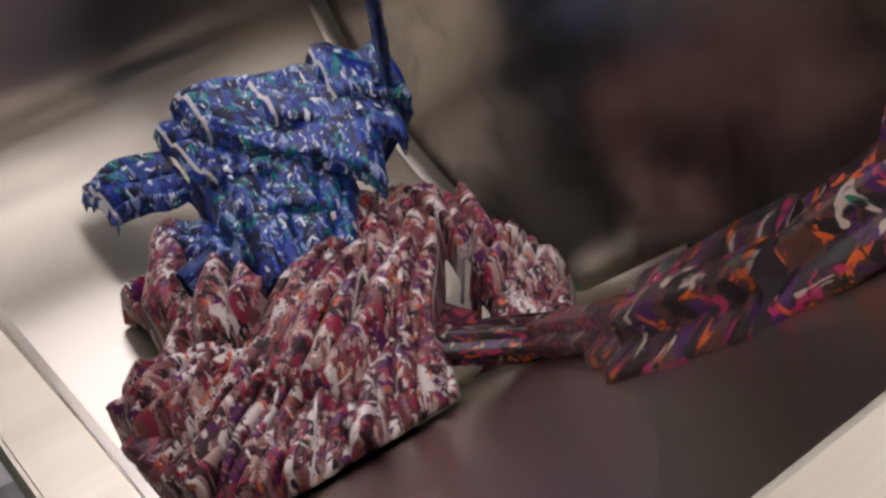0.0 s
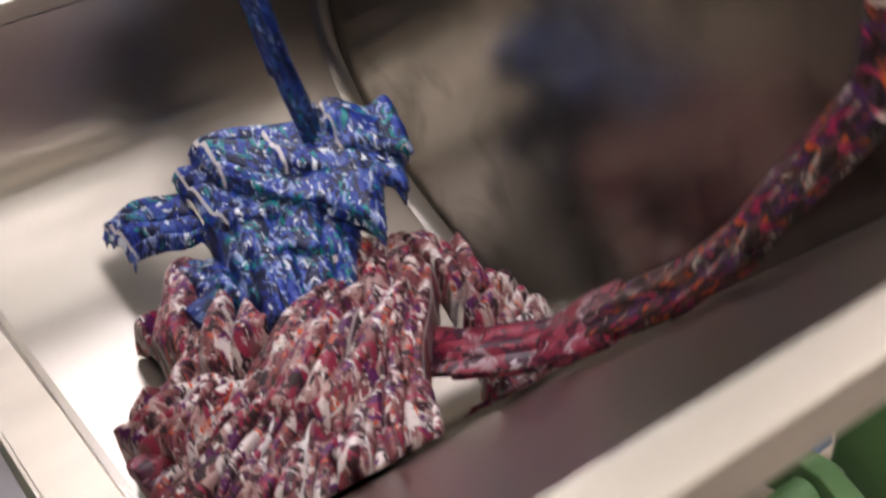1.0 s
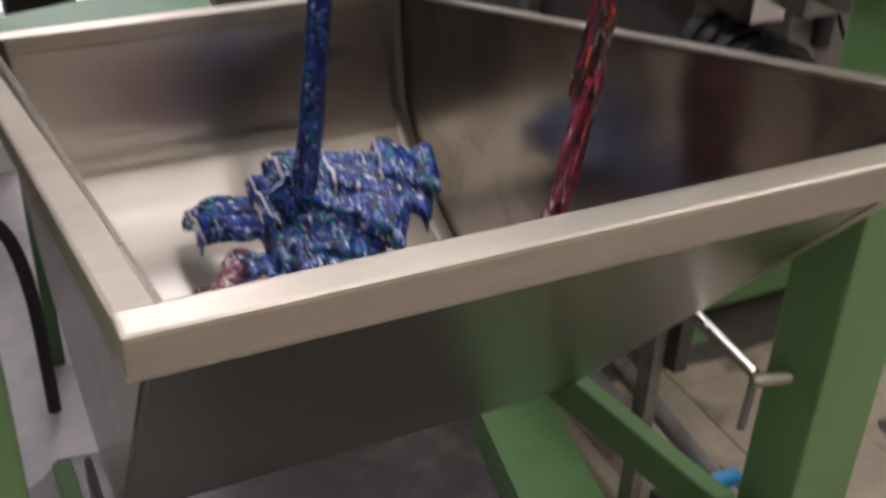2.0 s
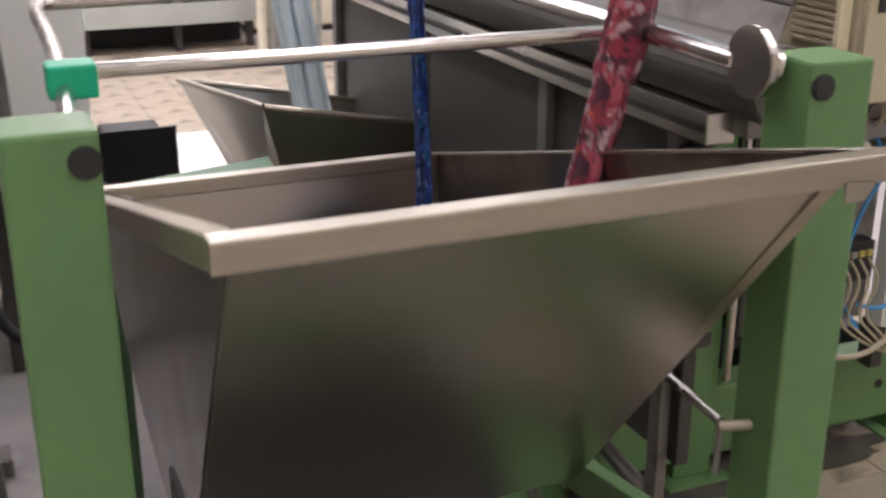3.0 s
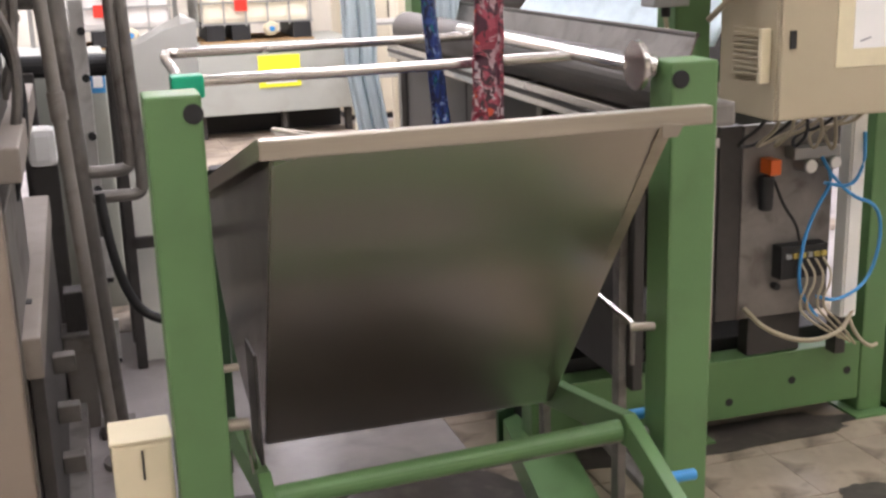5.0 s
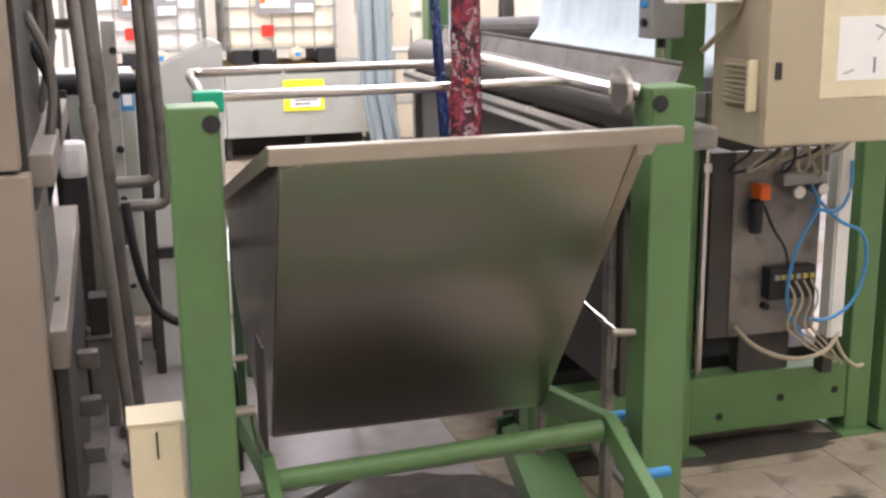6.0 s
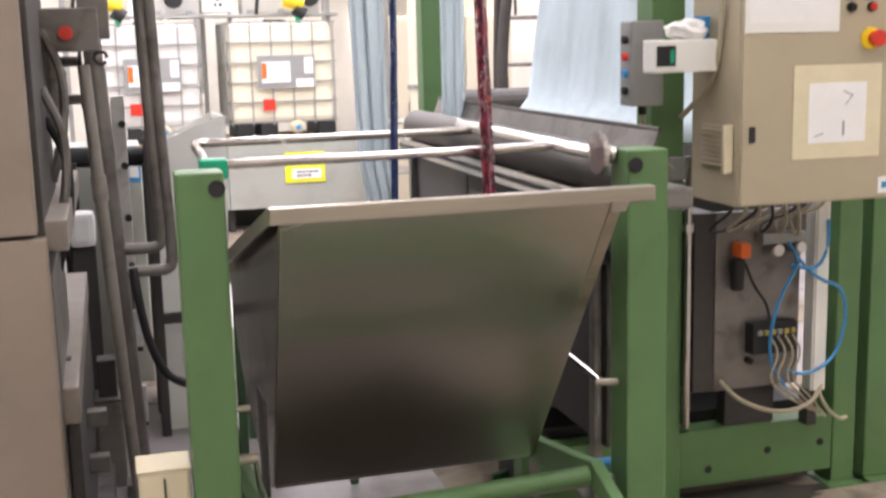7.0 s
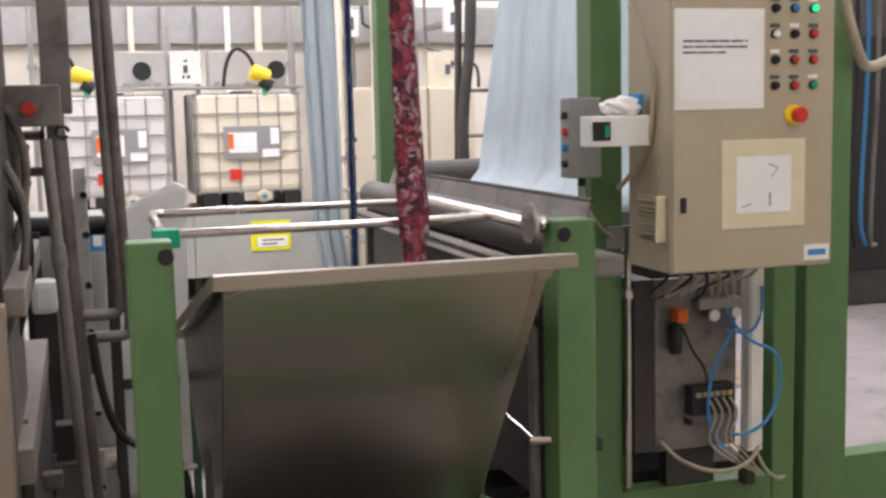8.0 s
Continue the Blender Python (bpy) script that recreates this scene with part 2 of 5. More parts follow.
def plate(points, thick, bm=None):
    """A flat plate with the outline given, thickened to both sides."""
    bm = bm or bmesh.new()
    pts = [Vector(p) for p in points]
    n = (pts[1] - pts[0]).cross(pts[2] - pts[0]).normalized() * thick / 2
    top = [bm.verts.new(p + n) for p in pts]
    low = [bm.verts.new(p - n) for p in pts]
    bm.faces.new(top)
    bm.faces.new(list(reversed(low)))
    for k in range(len(pts)):
        l = (k + 1) % len(pts)
        bm.faces.new((top[k], low[k], low[l], top[l]))
    return bm


# ---------------------------------------------------------------- the hall
def hall():
    floor = finish(box(-6, 8, -6, 10.2, -0.2, 0, 0), "floor", CONCRETE)
    tagged(floor, "stained wet grey concrete factory floor", "floor", kind="structure")
    for name, b in (("wall_north", (-6, 8, 10.2, 10.4, 0, 4.6)), ("wall_south", (-6, 8, -6.2, -6, 0, 4.6)),
                    ("wall_west", (-6.2, -6, -6.2, 10.4, 0, 4.6)), ("wall_east", (8, 8.2, -6.2, 10.4, 0, 4.6))):
        tagged(finish(box(*b, 0), name, WALLPAINT), "plain pale painted factory wall", "wall", kind="structure")
    tagged(finish(box(-6.2, 8.2, -6.2, 10.4, 4.6, 4.8, 0), "ceiling", CEILING_MAT), "pale sheet ceiling of the hall", "ceiling", kind="structure")


def ceiling_lights():
    base = thing("ceiling_light", "wide white fluorescent ceiling light, lit", "lamp", "ceiling lights")
    part("housing", box(-0.34, 0.34, -0.85, 0.85, 0.03, 0.09, 0.01), WHITE, base)
    part("diffuser", box(-0.31, 0.31, -0.82, 0.82, 0.0, 0.03, 0.01), LAMP, base, "glowing milky diffuser")
    spots = [(x, y) for x in (-3.4, -1.15, 1.10, 3.35, 5.6) for y in (-3.6, -2.15, -0.7, 1.35, 4.3, 6.6, 8.9)]
    for k, (x, y) in enumerate(spots):
        m = pose(x, y, 4.51)
        if k == 0:
            base.matrix_basis = m
        else:
            copy_thing(base, m)
        ld = bpy.data.lights.new("tube_light", "AREA")
        ld.shape, ld.size, ld.size_y, ld.energy, ld.color = "RECTANGLE", 0.6, 1.6, 1 if y < 0 else 16 if y < 3 else 44, (1.0, 0.95, 1.085)
        lo = new("tube_light", ld)
        lo.location = (x, y, 4.495)


# ---------------------------------------------------------------- the dye machine
def machine_post(x0, x1, hole, label):
    p = thing("machine_post", label, "post", "front posts of the machine")
    part("column", box(x0, x1, 0.006, 0.106, 0.012, 1.400, 0.006), GREEN, p)
    part("base_plate", box(x0 - 0.03, x1 + 0.03, -0.02, 0.135, 0.0, 0.012, 0.003), GREEN, p)
    part("plug", rod((hole, 0.010, 1.365), (hole, -0.001, 1.365), 0.0185, 20, None, None, 0.002), BLACK, p, "round black plug")


PROFILE_KNOTS = [(-0.228, 1.350), (0.488, 0.505), (0.55, 0.470), (0.66, 0.468), (0.80, 0.505), (0.93, 0.560), (1.03, 0.625), (1.10, 0.700), (1.138, 0.790), (1.147, 0.996)]


def rounded(knots, n=5):
    """A smooth line through the knots; the first stretch stays straight."""
    k = [Vector((p[0], p[1])) for p in knots]
    out = [k[0]] + [k[0].lerp(k[1], s / 4) for s in (1, 2, 3)]
    for i in range(1, len(k) - 1):
        p0, p1, p2, p3 = k[i - 1] if i > 1 else k[1] + (k[0] - k[1]) * 0.08, k[i], k[i + 1], k[min(i + 2, len(k) - 1)]
        for s in range(n):
            t = s / n
            out.append(0.5 * ((2 * p1) + (p2 - p0) * t + (2 * p0 - 5 * p1 + 4 * p2 - p3) * t * t + (3 * p1 - p0 - 3 * p2 + p3) * t ** 3))
    return [(p.x, p.y) for p in out] + [knots[-1]]


PROFILE = rounded(PROFILE_KNOTS)


def trough(name, label, profile, x0, x1, lip=0.034, lean=0.0):
    """A sheet-metal trough: a bent bottom sheet, two end sheets, and a folded rim."""
    t = thing(name, label, "trough")
    bm = bmesh.new()
    th = 0.004
    pts = [Vector((0, y, z)) for y, z in profile]
    ztop, zlow = max(z for _, z in profile), min(z for _, z in profile)

    def side(x, z):
        return x + lean * (ztop - z) / (ztop - zlow)
    rows = []
    for k, p in enumerate(pts):
        d = (pts[min(k + 1, len(pts) - 1)] - pts[max(k - 1, 0)]).normalized()
        n = Vector((0, d.z, -d.y)) * th
        xa, xb = side(x0, p.z), side(x1, p.z)
        rows.append([bm.verts.new((xa, p.y, p.z)), bm.verts.new((xb, p.y, p.z)), bm.verts.new((xb, p.y + n.y, p.z + n.z)), bm.verts.new((xa, p.y + n.y, p.z + n.z))])
    for a, b in zip(rows, rows[1:]):
        for i in range(4):
            bm.faces.new((a[i], a[(i + 1) % 4], b[(i + 1) % 4], b[i]))
    bm.faces.new(rows[0])
    bm.faces.new(list(reversed(rows[-1])))
    shell = part("shell", bm, TROUGH, t, "", True)
    shell.data.set_sharp_from_angle(angle=0.6)
    for x in (x0, x1):
        bm = plate([(side(x, z), y, z) for y, z in profile], th)
        # right end sheet takes the darkened steel, the left one stays bright
        part("end_wall", bm, TROUGH if x == x0 else DIM_END_STEEL, t, "end sheet, the right one stained and darkened for its dim reflections")
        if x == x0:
            part("outer_skin", plate([(side(x, z) - 0.0042, y, z) for y, z in profile], 0.004), DIM_END_STEEL, t, "added outer sheet in the darkened stained steel")
        # chamfered inner corner along the bend
        bm = bmesh.new()
        sgn = 1 if x == x0 else -1
        last = None
        for k in range(3, len(profile)):
            y, z = profile[k]
            ya, za = profile[max(k - 1, 0)]
            yb, zb = profile[min(k + 1, len(profile) - 1)]
            dd = Vector((0, yb - ya, zb - za)).normalized()
            up = Vector((0, -dd.z, dd.y))
            base = Vector((side(x, z), y, z))
            row = [bm.verts.new(base + up * 0.003 + Vector((sgn * 0.026, 0, 0))), bm.verts.new(base + up * 0.010 + Vector((sgn * 0.012, 0, 0))), bm.verts.new(base + up * 0.026 + Vector((sgn * 0.0035, 0, 0)))]
            if last:
                for q in range(2):
                    bm.faces.new((last[q], last[q + 1], row[q + 1], row[q]))
            last = row
        part("corner_fillet", bm, TROUGH, t, "", True)
    fy, fz = profile[0]
    by, bz = profile[-1]
    part("front_rim", box(x0 - 0.03, x1 + 0.055, fy - 0.028, fy + 0.004, fz - lip, fz, 0.004), RIM, t, "bright folded front rim")
    part("back_rim", box(x0 - 0.02, x1 + 0.02, by - 0.004, by + 0.028, bz - lip, bz, 0.004), RIM, t)
    e0, e1 = Vector((side(x1, 1.318) - 0.026, -0.2055, 1.314)), Vector((side(x1, 0.70) - 0.024, 0.3260, 0.697))
    part("edge_strip", plate([e0, e0 + Vector((0.028, 0, 0)), e1 + Vector((0.026, 0, 0)), e1], 0.003), RIM, t, "bright welded edge strip")
    part("corner_tab", plate([(x1 - 0.05, fy - 0.030, fz - 0.026), (x1 - 0.006, fy - 0.030, fz - 0.030), (x1 - 0.016, fy - 0.026, fz - 0.052), (x1 - 0.046, fy - 0.026, fz - 0.052)], 0.002), RIM, t)
    for x, s in ((x0, -1), (x1, 1)):
        a, b = Vector((x, fy, fz - 0.002)), Vector((x, by, bz - 0.002))
        o = Vector((s * 0.028, 0, 0))
        dn = Vector((0, 0, -lip))
        bm = plate([a, b, b + o, a + o], 0.004)
        bm = plate([a + o, b + o, b + o + dn, a + o + dn], 0.004, bm)
        part("side_rim", bm, RIM, t)
    return t


def tubes():
    r = thing("guide_rail", "polished stainless tube guide rail clamped above the trough", "rail")
    part("front_tube", rod((0.055, 0.49, 1.368), (0.925, 0.44, 1.378), 0.0125, 16), TUBE, r)
    part("rear_tube", rod((0.040, 1.235, 1.365), (0.96, 1.20, 1.372), 0.0135, 16), TUBE, r)
    part("left_tube", path_tube([(-0.01, 0.100, 1.30), (0.02, 0.40, 1.345), (0.036, 0.75, 1.362), (0.036, 1.22, 1.366), (0.08, 1.235, 1.366)], 0.0135, 12), TUBE, r)
    part("right_tube", rod((0.925, 0.13, 1.385), (0.95, 1.35, 1.382), 0.017, 16), TUBE, r)
    part("clamp", box(0.0, 0.07, 0.455, 0.515, 1.335, 1.385, 0.006), TEAL, r, "bright green plastic clamp")
    part("disc", rod((0.912, 0.09, 1.389), (0.926, 0.09, 1.389), 0.052, 32, None, None, 0.002), TUBE, r, "round polished end disc")
    part("hub", rod((0.926, 0.09, 1.389), (0.957, 0.07, 1.385), 0.022, 20, None, None, 0.003), TUBE, r)


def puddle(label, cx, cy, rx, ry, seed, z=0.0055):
    """A thin dark patch with an uneven outline."""
    p = thing("dark_floor_patch", label, "puddle", "wet patches")
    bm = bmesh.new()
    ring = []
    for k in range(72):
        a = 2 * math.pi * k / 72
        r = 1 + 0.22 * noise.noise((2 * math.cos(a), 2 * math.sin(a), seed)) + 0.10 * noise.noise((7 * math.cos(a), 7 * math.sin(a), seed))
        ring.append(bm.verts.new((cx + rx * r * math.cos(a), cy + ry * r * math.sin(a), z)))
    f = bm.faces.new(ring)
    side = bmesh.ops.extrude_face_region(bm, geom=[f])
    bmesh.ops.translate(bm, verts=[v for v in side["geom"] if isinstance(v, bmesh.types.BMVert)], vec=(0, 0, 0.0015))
    part("film", bm, OILY_AND_SHADE, p)


def bent_arm(x0, x1, line, f):
    """A flat green bar of even depth that follows the line in the plane of y and z."""
    bm = bmesh.new()
    rows = [[bm.verts.new((x, y, z)) for x, y, z in ((x0, a, b), (x1, a, b), (x1, c, d), (x0, c, d))] for (a, b), (c, d) in line]
    for p, q in zip(rows, rows[1:]):
        for i in range(4):
            bm.faces.new((p[i], p[(i + 1) % 4], q[(i + 1) % 4], q[i]))
    bm.faces.new(rows[0])
    bm.faces.new(list(reversed(rows[-1])))
    bmesh.ops.bevel(bm, geom=list(bm.edges), offset=0.002, segments=1, affect="EDGES")
    return part("arm", bm, GREEN, f, "bent flat green arm")


def lower_frame():
    f = thing("lower_frame", "green welded cross tube and bent arms under the trough", "frame")
    part("cross_tube", rod((0.10, 0.06, 0.565), (0.885, 0.083, 0.579), 0.024, 18), GREEN, f)
    line = [((-0.36, 0.40), (-0.33, 0.345)), ((-0.17, 0.520), (-0.135, 0.465)), ((0.075, 0.617), (0.055, 0.545)), ((0.16, 0.600), (0.15, 0.535)), ((0.62, 0.52), (0.60, 0.45))]
    bent_arm(0.890, 0.922, line, f)
    bent_arm(0.072, 0.100, line, f)
    # added plate, out of view: gives the front sheet its green reflected band
    part("reflected_bar", box(0.10, 0.89, -0.20, -0.09, 0.400, 0.420, 0.004), GREEN, f, "added green plate, out of view, that tints the reflection in the trough front")


hall()
ceiling_lights()
machine_post(-0.085, 0.017, 0.0, "green painted square steel post beside the steel trough")
machine_post(0.957, 1.063, 0.975, "green painted square steel post before the control cabinet")
tagged(trough("steel_trough", "large stainless steel trough with folded rim holding wet cloth", PROFILE, 0.105, 0.845, 0.034, 0.05), category="trough")
tubes()
lower_frame()
# first patch is added: shade below the trough, mirrored in its front sheet
puddle("dark patch added for the shade on the concrete under the trough", 0.50, 0.74, 0.66, 0.48, 1.7)
puddle("dark oily patch on the tiles before the base beam", 1.70, 1.06, 0.62, 0.10, 4.4)
puddle("dark oily spot on the floor tiles", 1.95, 0.55, 0.10, 0.07, 8.1)


# ---------------------------------------------------------------- control cabinet and columns
def text_bars(x0, x1, ztop, y, rows, parent, h=0.006, gap=0.016):
    """Rows of unreadable print, as thin dark bars."""
    rng = random.Random(int(x0 * 1000) + rows)
    for k in range(rows):
        x = x0
        end = x1 - (0.0 if k < rows - 1 else 0.3 * (x1 - x0))
        while x < end - 0.004:
            w = rng.uniform(0.025, 0.06)
            part("print_bar", box(x, min(x + w, end), y - 0.0012, y, ztop - k * gap - h, ztop - k * gap, 0), INK, parent)
            x += w + 0.006


PENCIL = mat("pencil_grey", (0.34, 0.34, 0.37), 0.7, 0, 0.1, 20, 0)


def control_cabinet():
    c = thing("control_cabinet", "beige steel electrical control cabinet with buttons and taped papers", "cabinet")
    part("body", box(1.635, 2.235, 0.675, 0.97, 1.135, 2.18, 0.006), BEIGE, c)
    d = part("door", box(1.638, 2.232, 0.657, 0.674, 1.140, 2.176, 0.006), BEIGE, c)
    part("latch", box(1.662, 1.682, 0.650, 0.657, 1.335, 1.385, 0.003), BLACK, d, "black door latch")
    p = part("document_sleeve", box(1.632 + 0.008, 1.965, 0.6535, 0.657, 1.665, 1.985, 0.001), WHITE, d, "clear plastic sleeve with a printed sheet")
    part("sheet", box(1.655, 1.950, 0.6515, 0.6533, 1.695, 1.975, 0.0005), PAPER, p)
    text_bars(1.668, 1.90, 1.885, 0.6513, 3, p, 0.006, 0.018)
    q = part("taped_frame", box(1.812, 2.125, 0.6545, 0.657, 1.275, 1.565, 0.001), MASK, d, "yellowed masking tape")
    part("drawing_sheet", box(1.865, 2.070, 0.6522, 0.6543, 1.325, 1.510, 0.0005), PAPER, q, "white sheet with a small drawing")
    for p0, p1, r in (((1.985, 1.485), (2.02, 1.470), 0.004), ((2.02, 1.470), (1.995, 1.44), 0.003), ((1.99, 1.39), (1.99, 1.345), 0.006), ((1.885, 1.345), (1.92, 1.355), 0.004)):
        part("pen_stroke", rod((p0[0], 0.6518, p0[1]), (p1[0], 0.6518, p1[1]), r * 0.55, 6), PENCIL, q)
    g = part("maker_plate", box(2.125, 2.222, 0.6535, 0.657, 1.155, 1.208, 0.001), PAPER, d, "white plate with a blue emblem bar")
    part("emblem", box(2.138, 2.208, 0.6520, 0.6534, 1.172, 1.192, 0.001), BLUE, g)
    # push buttons in three columns
    kinds = [[GREY_BOX, GREY_BOX, GREY_BOX], [BLACK, BLUE, LED_GREEN], [WHITE, BLACK, RED], [BLACK, RED, RED], [BLACK, RED, TEAL]]
    for r, row in enumerate(kinds):
        for k, m in enumerate(row):
            x, z = 2.005 + k * 0.072, 2.07 - r * 0.083
            b = part("push_button", rod((x, 0.658, z), (x, 0.648, z), 0.0155, 16, None, None, 0.002), BLACK, d)
            part("cap", rod((x, 0.648, z), (x, 0.637, z), 0.0115, 14, None, None, 0.002), m, b)
            part("tag", box(x - 0.018, x + 0.018, 0.6545, 0.657, z + 0.021, z + 0.034, 0.001), INK if (r + k) % 3 else PAPER, d)
    e = part("emergency_stop", rod((2.078, 0.658, 1.642), (2.078, 0.648, 1.642), 0.034, 24, None, None, 0.002), YELLOW_PLASTIC, d, "yellow collar")
    part("mushroom", rod((2.085, 0.648, 1.642), (2.085, 0.615, 1.642), 0.022, 20, None, 0.026, 0.004), RED, e, "red emergency button")
    v = part("vent", box(1.626, 1.635, 0.70, 0.885, 1.245, 1.385, 0.002), BEIGE, c, "louvred cooling vent")
    for k in range(8):
        part("louvre", box(1.617, 1.627, 0.712, 0.873, 1.255 + k * 0.0155, 1.2635 + k * 0.0155, 0.002), BEIGE, v)
    part("hood", box(1.600, 1.630, 0.695, 0.712, 1.24, 1.39, 0.003), CREAM, v)
    part("bracket", box(1.70, 2.25, 0.97, 1.08, 1.60, 1.66, 0.004), GREEN, c)
    part("lower_bracket", box(1.70, 2.30, 0.97, 1.08, 1.20, 1.26, 0.004), GREEN, c)


def columns():
    for x0, x1, y0, y1, z1 in ((1.545, 1.665, 1.08, 1.20, 3.4), (2.29, 2.385, 1.08, 1.2, 3.4), (2.43, 2.62, 1.08, 1.25, 3.4)):
        k = thing("frame_column", "green painted steel column of the machine frame", "column", "frame columns")
        part("shaft", box(x0, x1, y0, y1, 0.012, z1, 0.006), GREEN, k)
        part("foot_plate", box(x0 - 0.04, x1 + 0.04, y0 - 0.05, y1 + 0.04, 0, 0.012, 0.003), GREEN, k)
    b = thing("base_beam", "green steel base beam with bolt holes between columns", "beam")
    part("web", box(1.07, 1.545, 1.085, 1.18, 0.06, 0.27, 0.006), GREEN, b)
    part("flange", box(1.665, 2.29, 1.085, 1.18, 0.06, 0.27, 0.006), GREEN, b)
    for x, z in ((1.78, 0.12), (2.02, 0.165), (2.24, 0.17)):
        part("bolt_hole", rod((x, 1.083, z), (x, 1.090, z), 0.014, 16), BLACK, b)
    s = thing("side_beam", "green steel beam running along the floor", "beam")
    part("web", box(2.62, 4.4, 1.10, 1.2, 0.10, 0.30, 0.006), GREEN, s)
    # far column behind the cloth
    k = thing("frame_column", "green painted steel column behind the hanging cloth", "column", "frame columns")
    part("shaft", box(1.31, 1.42, 3.15, 3.26, 0.012, 3.6, 0.006), GREEN, k)
    part("foot_plate", box(1.26, 1.47, 3.10, 3.31, 0, 0.012, 0.003), GREEN, k)


def junction_box():
    j = thing("push_button_box", "grey metal push button box fixed on a green column", "control box")
    part("case", box(1.43, 1.545, 0.995, 1.085, 1.440, 1.715, 0.006), GREY_BOX, j)
    for k, m in enumerate((BLACK, RED, BLUE, BLACK)):
        z = 1.655 - 0.055 * k
        part("button", rod((1.43, 1.03, z), (1.412, 1.03, z), 0.013, 14, None, None, 0.002), m, j)
    part("gland", rod((1.49, 1.04, 1.441), (1.49, 1.04, 1.41), 0.014, 12), BLACK, j)
    part("cable", path_tube([(1.49, 1.04, 1.41), (1.50, 1.04, 1.34), (1.56, 1.04, 1.26), (1.60, 1.05, 1.23), (1.62, 1.07, 1.22)], 0.007, 8), CABLE, j, "pale bent cable")
    w = thing("display_box", "small white plastic display box with a dark screen", "control box")
    part("case", box(1.410, 1.622, 0.785, 0.875, 1.552, 1.652, 0.006), WHITE, w)
    part("mount", box(1.622, 1.635, 0.80, 0.86, 1.56, 1.64, 0.002), GREY_BOX, w)
    part("screen", box(1.414, 1.478, 0.780, 0.785, 1.572, 1.634, 0.002), BLACK, w)
    part("digit_strip", box(1.458, 1.472, 0.7785, 0.780, 1.582, 1.622, 0.001), TEAL, w)
    t = thing("tissue_wad", "crumpled white tissue lying on the display box", "tissue")
    bm = bmesh.new()
    bmesh.ops.create_icosphere(bm, subdivisions=3, radius=0.05)
    for v in bm.verts:
        n = noise.noise(v.co * 32) * 0.5 + noise.noise(v.co * 70) * 0.25
        v.co = Vector((v.co.x * 1.35, v.co.y * 0.8, v.co.z * 0.62)) * (1 + n)
    bmesh.ops.translate(bm, verts=bm.verts, vec=(1.545, 0.83, 1.682))
    part("paper", bm, PAPER, t)
    u = thing("blue_cup", "small blue plastic cup behind the tissue", "cup")
    part("wall", rod((1.598, 0.84, 1.652), (1.598, 0.84, 1.722), 0.022, 18, None, 0.026, 0.002), BLUE, u)
    h = thing("cabinet_cable", "pale cable hanging in a loop beside the cabinet", "cable")
    part("cord", path_tube([(1.57, 0.90, 2.4), (1.575, 0.87, 2.1), (1.595, 0.82, 1.95), (1.620, 0.76, 1.82), (1.622, 0.76, 1.70), (1.626, 0.80, 1.52), (1.60, 0.98, 1.40)], 0.009, 8), CABLE, h)
    h2 = thing("conduit", "thin galvanised conduit pipe running down a column", "pipe")
    part("tube", rod((1.675, 1.06, 0.30), (1.675, 1.06, 1.26), 0.013, 12), TUBE, h2)
    part("clip", box(1.60, 1.69, 1.06, 1.08, 1.18, 1.26, 0.004), GREY_BOX, h2)
    part("nut", rod((1.675, 1.06, 1.0), (1.675, 1.06, 1.03), 0.02, 8), TUBE, h2)


